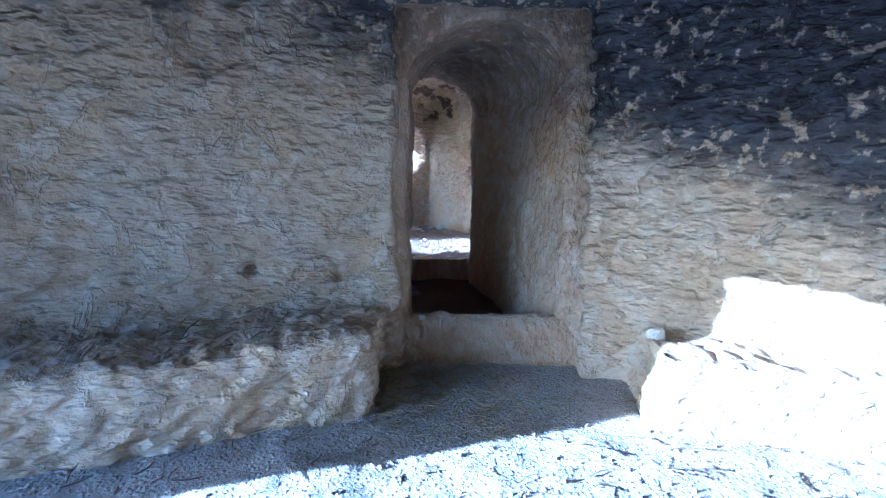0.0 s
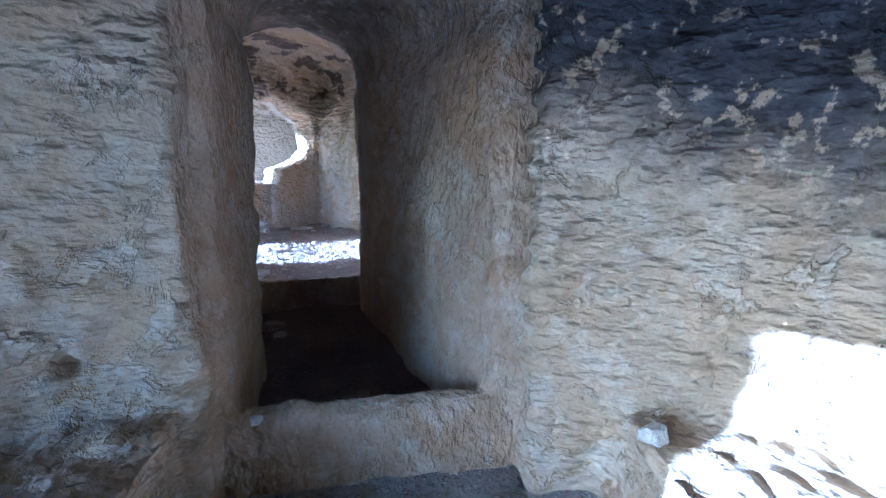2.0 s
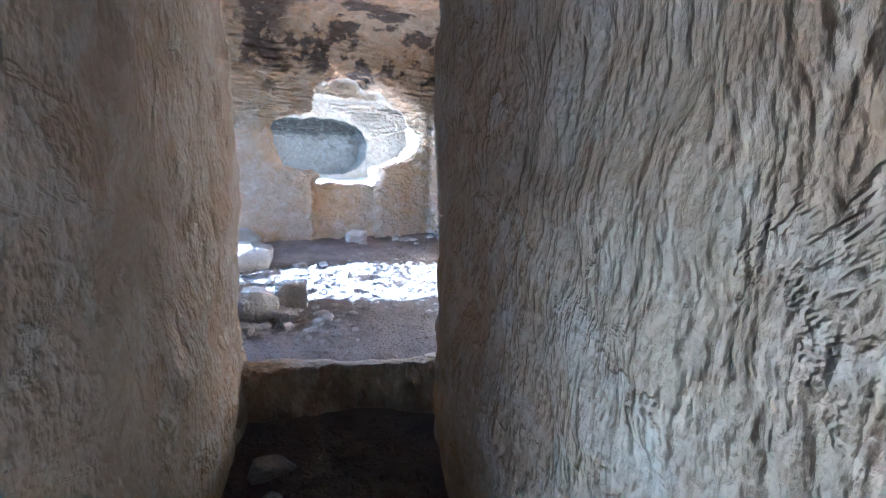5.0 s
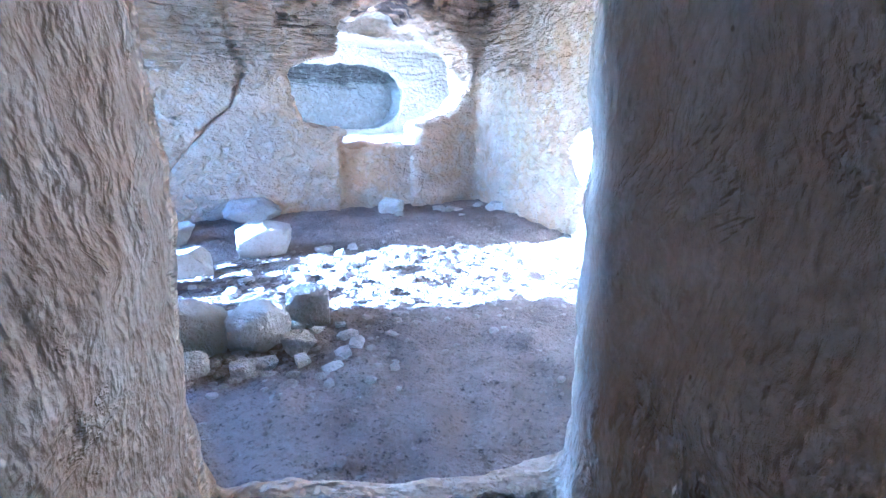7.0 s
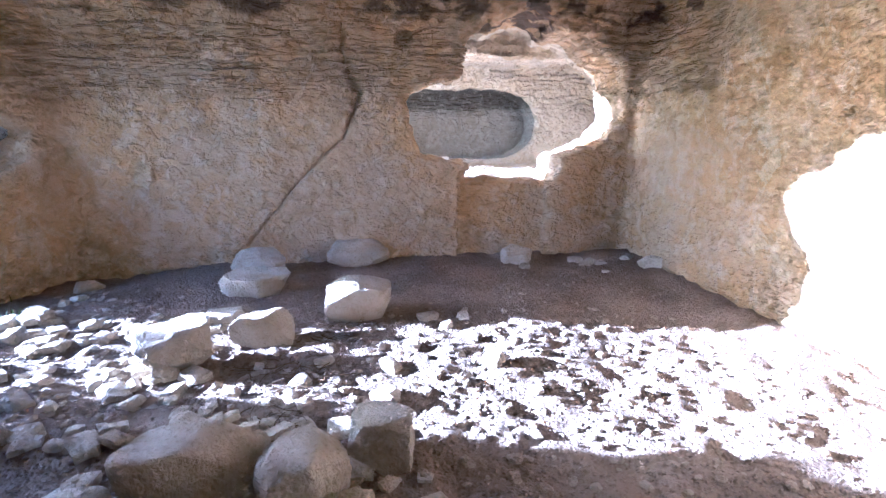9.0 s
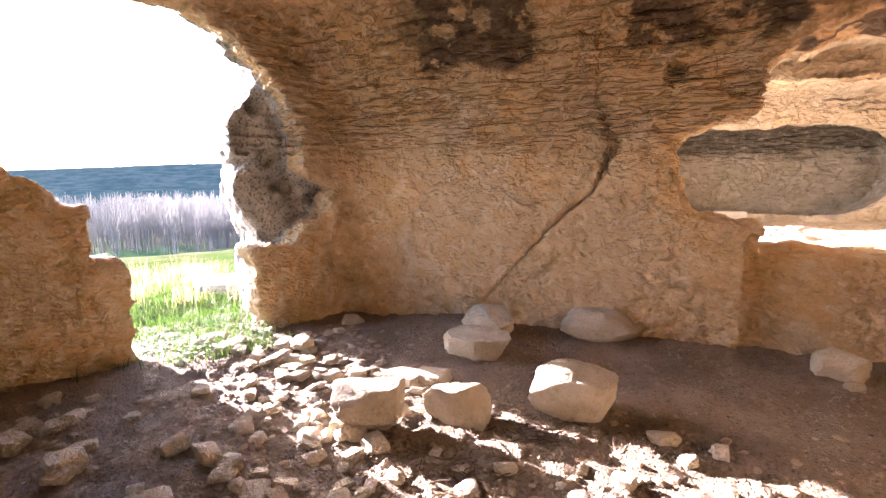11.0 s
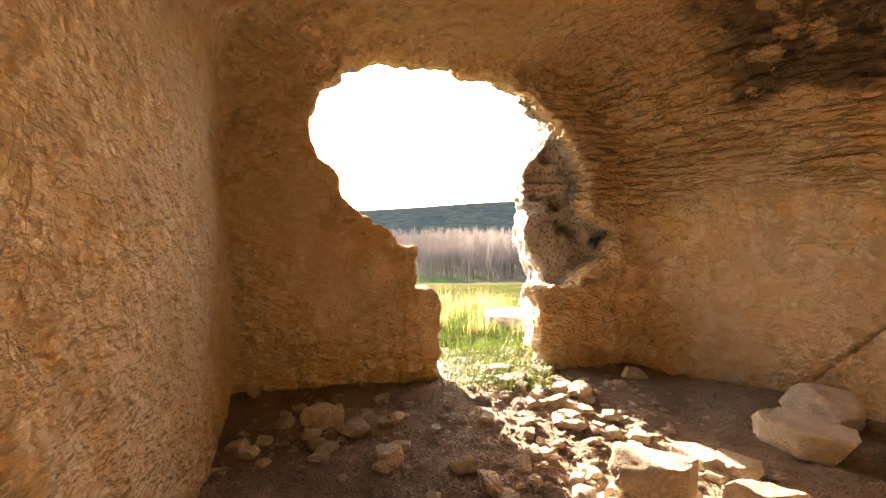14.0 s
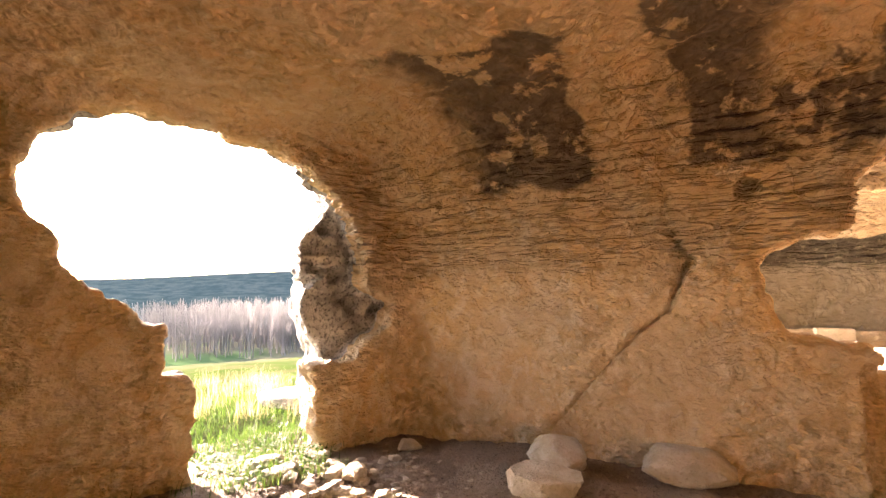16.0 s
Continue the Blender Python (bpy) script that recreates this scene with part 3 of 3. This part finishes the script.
# ---- floors and land ----
def sheet(name, xs, ys, height, material, label, category):
    gx, gy = np.meshgrid(xs, ys, indexing="ij")
    gz = height(gx, gy)
    points = np.stack([gx.ravel(), gy.ravel(), gz.ravel()], 1)
    i = np.arange(gx.size).reshape(gx.shape)
    faces = np.stack([i[:-1, :-1].ravel(), i[1:, :-1].ravel(), i[1:, 1:].ravel(), i[:-1, 1:].ravel()], 1)
    return tagged(link_mesh(name, points, faces, material), label, category, kind="structure")


def earth(base, rough):
    def height(x, y):
        return base + rough * (0.03 * bumps(x, y, 0 * x, 1.1) + 0.018 * bumps(x, y + 3, 0 * x, 4.0) + 0.014 * bumps(x, y + 7, 0 * x, 9.0) + 0.011 * bumps(x + 5, y, 0 * x, 19.0))
    return height


def floor_c(x, y):
    # the earth of the bright room sinks a little towards the gap and out into the meadow
    z = earth(0.1, 1.0)(x, y) + 0.014 * bumps(x + 2, y, 0 * x, 6.0)
    z = z - 0.15 * ((y < 5.45 + 0.33 * (x + 0.75)) & (x > -1.3) & (x < 1.3))
    return z - 0.1 * np.clip((-4.7 - x) / 1.5, 0, 1)


sheet("floor_entrance_room", np.arange(-5.2, 3.6, 0.03), np.arange(-2.9, 3.3, 0.03), earth(0.0, 0.45), DIRT_A, "pale dusty earth floor with straw and grit", "floor")
sheet("floor_passage", np.arange(-1.3, 1.3, 0.03), np.arange(3.3, 5.62, 0.03), earth(0.1, 0.6), DIRT_P, "earth floor of the passage with shade painted in", "floor")
sheet("floor", np.arange(-6.6, 3.0, 0.03), np.arange(3.9, 12.4, 0.03) , floor_c, DIRT_C, "brown trodden earth floor littered with stones", "floor")


def land(x, y):
    s = -x - 7
    z = np.where(x > -6.4, -0.55, 0.0) + 0 * x
    fall = np.clip((s - 3.5) / 75, 0, 1)
    z = z - 15 * fall * fall * (3 - 2 * fall) - 0.25 * np.clip(s / 5, 0, 1)
    ridge = np.clip((s - 420) / 600, 0, 1)
    z = z + (46 + 9 * np.sin(y / 330 + 1) + 5 * np.sin(y / 120)) * ridge * ridge * (3 - 2 * ridge) * np.where(s > 0, 1, 0)
    return z + 0.06 * bumps(x, y, 0 * x, 0.9) * (x < -6.4)


spread = np.concatenate([-np.geomspace(3000, 8, 90), np.arange(-7.8, 5, 0.2), np.geomspace(5.2, 3000, 30)])
spread_y = np.concatenate([-np.geomspace(3000, 4, 60), np.arange(-3.8, 18, 0.2), np.geomspace(18.3, 3000, 60)])
tagged(sheet("ground", spread, spread_y, land, LAND, "grassy shelf falling to a wooded valley and hills", "ground"))


# ---- stones ----
def stone_mesh(name, seed, size, material, points=9, rough=0.03):
    rng = np.random.RandomState(seed)
    bm = bmesh.new()
    bmesh.ops.create_cube(bm, size=1.0, matrix=Matrix.Diagonal((*size, 1.0)))
    for k in range(points):
        n = Vector(rng.normal(size=3)).normalized()
        if k % 2:
            n = Vector((n.x * 0.6, n.y * 0.6, math.copysign(0.55, n.z))).normalized()
        far = sum(abs(n[c]) * size[c] / 2 for c in range(3)) * rng.uniform(0.56, 0.76)
        bmesh.ops.bisect_plane(bm, geom=bm.verts[:] + bm.edges[:] + bm.faces[:], plane_co=n * far, plane_no=n, clear_outer=True)
        bmesh.ops.holes_fill(bm, edges=[e for e in bm.edges if len(e.link_faces) == 1])
    bmesh.ops.remove_doubles(bm, verts=bm.verts[:], dist=0.012 * max(size))
    bmesh.ops.recalc_face_normals(bm, faces=bm.faces[:])
    bmesh.ops.bevel(bm, geom=bm.edges[:], offset=0.045 * min(size), segments=1, affect="EDGES", clamp_overlap=True)
    bmesh.ops.triangulate(bm, faces=bm.faces[:])
    if max(size) > 0.2:
        bmesh.ops.subdivide_edges(bm, edges=bm.edges[:], cuts=3, use_grid_fill=True)
    for v in bm.verts:
        q = v.co * (7 / max(size)) + Vector((seed, 0, 0))
        v.co += v.co.normalized() * max(size) * rough * (noise.noise(q) + 0.5 * noise.noise(q * 2.7) + 0.3 * noise.noise(q * 6.5))
    low = min(v.co.z for v in bm.verts)
    for v in bm.verts:
        v.co.z -= low
    mesh = bpy.data.meshes.new(name)
    bm.to_mesh(mesh)
    bm.free()
    mesh.materials.append(material)
    for p in mesh.polygons:
        p.use_smooth = True
    mesh.set_sharp_from_angle(angle=radians(32))
    return mesh


def lookup(height, x0, x1, y0, y1, step=0.03):
    """A quick way to ask a height many times."""
    gx, gy = np.meshgrid(np.arange(x0, x1, step), np.arange(y0, y1, step), indexing="ij")
    table = height(gx, gy)

    def at(x, y):
        i, j = int((x - x0) / step + 0.5), int((y - y0) / step + 0.5)
        return float(table[min(max(i, 0), table.shape[0] - 1), min(max(j, 0), table.shape[1] - 1)])
    return at


ground_at = lookup(floor_c, -7.5, 3.2, 3.5, 12.6)
entrance_at = lookup(earth(0.0, 0.45), -5.0, 3.6, -2.8, 3.3)
shelf_at = lookup(land, -14, -5.5, 1.5, 9.5, 0.05)
valley_at = lookup(land, -262, -128, -50, 225, 2.0)


BIG = [
    # x, y, length, width, height, turn, lean, label
    (-3.86, 9.3, 0.66, 0.34, 0.36, 15, 0, "long squared tan stone block beside a slab"),
    (-3.52, 8.86, 0.88, 0.4, 0.24, 22, 7, "flat broken tan stone slab lying tilted"),
    (-3.17, 10.12, 0.82, 0.42, 0.36, 38, 0, "large flat tan stone near the wall"),
    (-2.25, 8.74, 0.6, 0.4, 0.46, 30, 0, "large squared tan stone with a dark base"),
    (-2.66, 8.08, 0.5, 0.32, 0.33, 35, 0, "squared tan stone on rubble"),
    (-2.85, 7.52, 0.5, 0.36, 0.36, 50, 0, "rounded tan stone on rubble"),
    (-1.5, 10.88, 0.42, 0.3, 0.26, 20, 6, "pale tan stone below the window"),
    (-1.74, 6.78, 0.58, 0.42, 0.44, 30, 0, "grey angular boulder by the passage"),
    (-1.34, 6.95, 0.42, 0.36, 0.34, 40, 0, "grey rounded boulder by the passage"),
    (-1.16, 7.28, 0.32, 0.26, 0.36, 20, 0, "upright pale broken stone by the passage"),
    (-1.08, 6.92, 0.25, 0.18, 0.14, 30, 0, "small grey stone by the passage"),
    (-1.98, 6.42, 0.34, 0.28, 0.26, 0, 0, "grey angular stone by the passage"),
    (-1.52, 6.53, 0.24, 0.18, 0.16, 40, 0, "small angular stone under the grey boulder"),
    (-1.26, 6.62, 0.18, 0.14, 0.12, 15, 0, "small tan stone beside the grey boulder"),
    (-0.06, 11.2, 0.26, 0.2, 0.2, 15, 0, "pale broken stone in the corner"),
    (-1.7, 8.9, 0.22, 0.14, 0.1, 50, 0, "small flat tan stone on the trodden earth"),
    (-1.35, 10.68, 0.14, 0.1, 0.1, 50, 0, "small dark stone beside the pale one"),
    (-3.97, 5.3, 0.44, 0.26, 0.18, 100, 0, "flat brown stone by the wall"),
    (-3.77, 5.62, 0.3, 0.22, 0.15, 60, 0, "rough brown stone in the rubble"),
    (-3.33, 5.95, 0.28, 0.2, 0.13, 20, 0, "flat angular stone on bare earth"),
    (-4.5, 7.6, 0.26, 0.22, 0.16, 0, 0, "round pale stone in the rubble"),
    (-5.2, 8.35, 0.3, 0.2, 0.15, 70, 0, "brown stone in the corner"),
    (-4.9, 7.0, 0.5, 0.24, 0.12, 120, 5, "flat dark stone in the grass"),
    (-5.3, 6.85, 0.5, 0.26, 0.13, 110, 0, "flat dark stone in the grass"),
    (-3.2, 8.2, 0.42, 0.24, 0.13, 40, 0, "flat slate-like stone on rubble"),
    (-3.35, 8.0, 0.4, 0.26, 0.12, 20, 0, "flat slate-like stone on rubble"),
]


def big_stones():
    for k, (x, y, a, b, c, turn, lean, label) in enumerate(BIG):
        ob = new("stone", stone_mesh("stone", 40 + k, (a * 0.86, b * 0.86, c * 0.84), STONE, 16, 0.026))
        ob.matrix_world = pose(x, y, ground_at(x, y) - 0.03, lean, 0, turn)
        tagged(ob, label, "stone", "stones on the floor")


big_stones()


def small_stones():
    rng = np.random.RandomState(8)
    kinds = [stone_mesh("stone", 100 + k, (0.125, 0.095, 0.055), STONE, 9) for k in range(9)]
    zones = [((-4.2, 7.5), 1.0, 0.5, 75), ((-3.0, 6.9), 0.9, 0.7, 55), ((-3.9, 5.5), 0.6, 0.7, 40), ((-2.0, 7.2), 0.9, 0.5, 50), ((-1.3, 6.9), 0.5, 0.3, 20), ((-0.6, 11.2), 0.3, 0.4, 10), ((-1.6, 8.4), 0.7, 0.8, 16)]
    for (cx, cy), sx, sy, count in zones:
        for _ in range(count):
            x, y = cx + rng.normal() * sx * 0.6, cy + rng.normal() * sy * 0.6
            ob = new("stone", kinds[rng.randint(len(kinds))])
            s = rng.uniform(0.45, 1.35)
            ob.matrix_world = pose(x, y, ground_at(x, y) - 0.015, rng.uniform(-12, 12), rng.uniform(-12, 12), rng.uniform(0, 360)) @ Matrix.Scale(s, 4)
            tagged(ob, "small broken tan stone in the rubble", "stone", "rubble stones")


small_stones()


def gravel(name, count, box, base, label):
    rng = np.random.RandomState(21)
    points, faces = [], []
    for _ in range(count):
        x, y = rng.uniform(box[0], box[1]), rng.uniform(box[2], box[3])
        z = base(x, y)
        r = rng.uniform(0.006, 0.024)
        k = len(points)
        turn = rng.uniform(0, 6.3)
        for a in range(5):
            points.append((x + r * rng.uniform(0.7, 1.2) * math.cos(turn + a * 1.257), y + r * rng.uniform(0.7, 1.2) * math.sin(turn + a * 1.257), z - 0.004))
        points.append((x + r * 0.2, y, z + r * rng.uniform(0.4, 0.9)))
        faces += [(k + a, k + (a + 1) % 5, k + 5) for a in range(5)]
    tagged(link_mesh(name, points, faces, GRIT, False), label, "gravel", kind="stuff")


gravel("gravel", 5000, (-5.0, 1.5, 5.6, 10.5), ground_at, "grit and stone chips scattered on the earth")


def rubble(name, count, place, base, sizes, material, label):
    """Loose angular chips, each a small lopsided lump."""
    rng = np.random.RandomState(57)
    points, faces = [], []
    for _ in range(count):
        x, y = place(rng)
        z, r, turn = base(x, y), rng.uniform(*sizes) * rng.uniform(0.6, 1.2), rng.uniform(0, 6.3)
        flat, long = rng.uniform(0.3, 0.65), rng.uniform(1.0, 1.7)
        tx, ty = rng.uniform(-0.25, 0.25, 2)
        k = len(points)
        for level, wide in ((-0.25, 0.9), (0.35, 1.0), (1.0, 0.6)):
            for a in range(6):
                g = a * 1.047 + rng.uniform(-0.25, 0.25)
                px, py = r * long * wide * math.cos(g) * rng.uniform(0.85, 1.1), r * wide * math.sin(g) * rng.uniform(0.85, 1.1)
                qx, qy = px * math.cos(turn) - py * math.sin(turn), px * math.sin(turn) + py * math.cos(turn)
                points.append((x + qx, y + qy, z + r * flat * level * rng.uniform(0.85, 1.1) + (qx * tx + qy * ty) * max(level, 0)))
        for ring in (0, 6):
            faces += [(k + ring + a, k + ring + (a + 1) % 6, k + ring + 6 + (a + 1) % 6, k + ring + 6 + a) for a in range(6)]
        faces.append(tuple(k + 12 + a for a in range(6)))
    tagged(link_mesh(name, points, faces, material, False), label, "rubble", kind="stuff")


def in_rubble(rng):
    (cx, cy), sx, sy = (((-4.3, 7.7), 0.6, 0.4), ((-3.2, 7.2), 0.7, 0.5), ((-1.7, 7.8), 0.7, 0.45), ((-0.9, 8.0), 0.7, 0.5), ((-3.9, 5.6), 0.4, 0.5), ((-1.3, 6.8), 0.4, 0.25), ((-0.3, 8.6), 0.7, 0.6))[rng.randint(7)]
    return rng.normal(cx, sx), rng.normal(cy, sy)


rubble("stone_chips", 1500, in_rubble, ground_at, (0.012, 0.036), CHIP, "broken tan stone chips strewn over the earth")


# ---- plants ----
def blades(name, count, place, tall, wide, material, label):
    rng = np.random.RandomState(len(name))
    points, faces = [], []
    for _ in range(count):
        x, y, z = place(rng)
        h, turn, bend = tall * rng.uniform(0.5, 1.2), rng.uniform(0, 6.3), rng.uniform(0.1, 0.7)
        dx, dy = math.cos(turn), math.sin(turn)
        k = len(points)
        for s in range(4):
            f = s / 3
            w = wide * (1 - f * 0.9)
            cx, cy, cz = x + dx * bend * h * f * f, y + dy * bend * h * f * f, z + h * f * (1 - 0.3 * bend * f)
            points += [(cx - dy * w, cy + dx * w, cz), (cx + dy * w, cy - dx * w, cz)]
        faces += [(k + 2 * s, k + 2 * s + 1, k + 2 * s + 3, k + 2 * s + 2) for s in range(3)]
    tagged(link_mesh(name, points, faces, material), label, "grass", kind="stuff")


def in_gap(rng):
    x = rng.uniform(-6.6, -4.6)
    y = rng.normal(6.85, 0.3)
    return x, y, ground_at(x, y) - 0.02


def on_shelf(rng):
    x, y = rng.uniform(-11.5, -6.0), rng.uniform(2, 9)
    return x, y, shelf_at(x, y) - 0.02 if x < -6.6 else ground_at(x, y)


def in_tufts(rng):
    cx, cy = TUFTS[rng.randint(len(TUFTS))]
    x, y = rng.normal(cx, 0.14), rng.normal(cy, 0.14)
    return x, y, shelf_at(x, y) - 0.02


tuft_rng = np.random.RandomState(4)
TUFTS = [(tuft_rng.uniform(-11.5, -7.4), tuft_rng.uniform(4.5, 8.8)) for _ in range(26)]
blades("grass", 1500, in_gap, 0.16, 0.005, GREEN, "fresh green grass growing in the gap")
blades("meadow_grass", 20000, on_shelf, 0.15, 0.006, GREEN, "green grass on the sunny shelf")
blades("dry_grass", 2200, in_tufts, 0.42, 0.003, STRAW, "tall dry straw-coloured grass on the shelf")


def poplars():
    rng = np.random.RandomState(5)
    points, faces = [], []

    def stick(a, b, r):
        k = len(points)
        for p, w in ((a, r), (b, r * 0.35)):
            for c in range(3):
                points.append((p[0] + w * math.cos(c * 2.09), p[1] + w * math.sin(c * 2.09), p[2]))
        faces.extend((k + c, k + (c + 1) % 3, k + 3 + (c + 1) % 3, k + 3 + c) for c in range(3))

    for _ in range(2600):
        x, y = rng.uniform(-260, -130), rng.triangular(-45, 40, 220)
        h = rng.uniform(7, 15)
        z = valley_at(x, y)
        stick((x, y, z), (x + rng.normal() * 0.3, y + rng.normal() * 0.3, z + h), 0.16)
        for _ in range(12):
            f, turn = rng.uniform(0.25, 0.9), rng.uniform(0, 6.3)
            r = (1 - f) * h * 0.3
            stick((x, y, z + h * f), (x + r * math.cos(turn), y + r * math.sin(turn), z + h * f + r * 2.2), 0.07)
    tagged(link_mesh("bare_poplar_wood", points, faces, TWIGS), "bare grey poplar plantation in the valley", "trees", kind="stuff")


poplars()


def shelf_rock():
    ob = new("rock", stone_mesh("rock", 71, (1.1, 0.7, 0.3), CLIFF, 9))
    ob.matrix_world = pose(-8.3, 7.5, shelf_at(-8.3, 7.5) - 0.06, 0, 0, 60)
    tagged(ob, "flat pale grey rock in the meadow grass", "rock")


shelf_rock()


# ---- small leavings ----
def lying_stalks(name, count, place, long, material, label):
    rng = np.random.RandomState(77 + len(name))
    points, faces = [], []
    for _ in range(count):
        x, y, z = place(rng)
        turn, size, tip = rng.uniform(0, 6.3), long * rng.uniform(0.4, 1.3), rng.uniform(0.0, 0.35)
        w = rng.uniform(0.0012, 0.003)
        dx, dy = math.cos(turn), math.sin(turn)
        k = len(points)
        for f in (0, 0.5, 1):
            bend = 0.12 * size * math.sin(f * 3.14)
            cx, cy, cz = x + dx * size * f - dy * bend, y + dy * size * f + dx * bend, z + 0.006 + tip * size * f
            points += [(cx - dy * w, cy + dx * w, cz), (cx + dy * w, cy - dx * w, cz), (cx, cy, cz + 2 * w)]
        for a in (0, 3):
            faces += [(k + a + c, k + a + (c + 1) % 3, k + a + 3 + (c + 1) % 3, k + a + 3 + c) for c in range(3)]
    tagged(link_mesh(name, points, faces, material), label, "straw", kind="stuff")


def by_door(rng):
    x, y = rng.normal(0.0, 0.45), rng.normal(2.75, 0.28)
    x, y = max(-0.35, min(1.1, x)), min(3.1, y)
    return x, y, entrance_at(x, y)


def on_bench(rng):
    x = rng.uniform(-1.6, -0.55)
    return x, rng.uniform(2.6 + 0.4 * (x + 0.44), 3.0 + 0.2 * (x + 0.44)), 0.45


def over_entrance(rng):
    x, y = rng.uniform(-2.0, 2.6), rng.uniform(0.6, 2.4)
    return x, y, entrance_at(x, y)


WEED = leaf_material("dead brown weeds", (0.09, 0.06, 0.035), (0.2, 0.14, 0.08))
lying_stalks("straw", 320, by_door, 0.12, STRAW, "dry straw gathered below the door sill")
lying_stalks("bench_straw", 90, on_bench, 0.12, WEED, "dry stalks lying on the stone bench")
lying_stalks("floor_straw", 260, over_entrance, 0.12, WEED, "dry stalks scattered on the pale floor")


def by_stones(rng):
    cx, cy = ((-2.2, 8.35), (-2.05, 7.75), (-1.75, 7.2), (-2.9, 8.2))[rng.randint(4)]
    x, y = rng.normal(cx, 0.16), rng.normal(cy, 0.13)
    return x, y, ground_at(x, y)


lying_stalks("dead_weeds", 360, by_stones, 0.11, WEED, "dead brown weeds among the stones")
gravel("entrance_gravel", 1500, (-2.6, 2.8, 0.3, 3.0), entrance_at, "small chips on the pale dusty floor")


def leafy_weeds(name, count, material, label):
    """Low broad leaves round the gap."""
    rng = np.random.RandomState(31)
    points, faces = [], []
    spots = [(-5.25, 6.45), (-5.5, 6.55), (-5.35, 7.25), (-5.7, 6.5), (-4.9, 6.75), (-5.9, 7.0), (-5.0, 7.2)]
    for _ in range(count):
        cx, cy = spots[rng.randint(len(spots))]
        x, y = rng.normal(cx, 0.14), rng.normal(cy, 0.12)
        z = ground_at(x, y) + rng.uniform(0.01, 0.13)
        turn, size, up = rng.uniform(0, 6.3), rng.uniform(0.02, 0.05), rng.uniform(-0.2, 0.8)
        dx, dy = math.cos(turn), math.sin(turn)
        k = len(points)
        for f, w in ((0, 0.1), (0.4, 0.35), (0.75, 0.25), (1, 0.02)):
            px, py, pz = x + dx * size * f, y + dy * size * f, z + up * size * f - 0.3 * size * f * f
            points += [(px - dy * w * size, py + dx * w * size, pz + 0.1 * size * w), (px, py, pz), (px + dy * w * size, py - dx * w * size, pz + 0.1 * size * w)]
        for a in range(3):
            b = k + 3 * a
            faces += [(b, b + 1, b + 4, b + 3), (b + 1, b + 2, b + 5, b + 4)]
    tagged(link_mesh(name, points, faces, material), label, "plants", kind="stuff")


leafy_weeds("leafy_weeds", 900, GREEN, "low green leafy weeds at the gap")

block = new("stone_block", stone_mesh("stone_block", 9, (0.42, 0.24, 0.2), PALE_STONE, 2, 0.008))
block.matrix_world = pose(-4.0, 14.2, 0.91, 0, 0, 35)
tagged(block, "small pale cut stone block on the far floor", "stone block")

slab = new("stone", stone_mesh("stone", 61, (0.2, 0.13, 0.07), GRIT, 10))
slab.matrix_world = pose(-0.36, 5.06, 0.08, 0, 0, 30)
tagged(slab, "flat brown stone on the dark passage floor", "stone")
slab = new("stone", stone_mesh("stone", 62, (0.14, 0.1, 0.05), GRIT, 10))
slab.matrix_world = pose(-0.28, 4.84, 0.08, 0, 0, 70)
tagged(slab, "small brown stone on the dark passage floor", "stone")

def wall_root():
    """A dry root that sticks out of the passage wall."""
    curve = bpy.data.curves.new("dry_root", "CURVE")
    curve.dimensions, curve.bevel_depth, curve.bevel_resolution = "3D", 0.0022, 2
    line = curve.splines.new("POLY")
    spots = ((0.0, 0.0, 0.0), (-0.015, -0.03, -0.004), (-0.02, -0.06, -0.004), (-0.02, -0.08, -0.008), (-0.022, -0.095, -0.002), (-0.018, -0.1, -0.008))
    line.points.add(len(spots) - 1)
    for point, spot in zip(line.points, spots):
        point.co = (*spot, 1.0)
    mesh = bpy.data.meshes.new_from_object(bpy.data.objects.new("dry_root", curve))
    mesh.materials.append(WEED)
    ob = new("dry_root", mesh)
    ob.matrix_world = pose(0.815, 3.4, 1.345)
    tagged(ob, "thin dry root sticking out of the passage wall", "root")


wall_root()

# white pebble on the sill of the bench
pebble = new("stone", stone_mesh("stone", 12, (0.1, 0.08, 0.07), PALE_STONE, 8))
pebble.matrix_world = pose(1.32, 2.75, 0.39, 0, 0, 20)
tagged(pebble, "small white stone on the bench corner", "stone")
chip = new("stone", stone_mesh("stone", 13, (0.05, 0.04, 0.03), PALE_STONE, 8))
chip.matrix_world = pose(-0.14, 3.2, 0.35, 0, 0, 20)
tagged(chip, "small pale stone chip on the door sill", "stone")
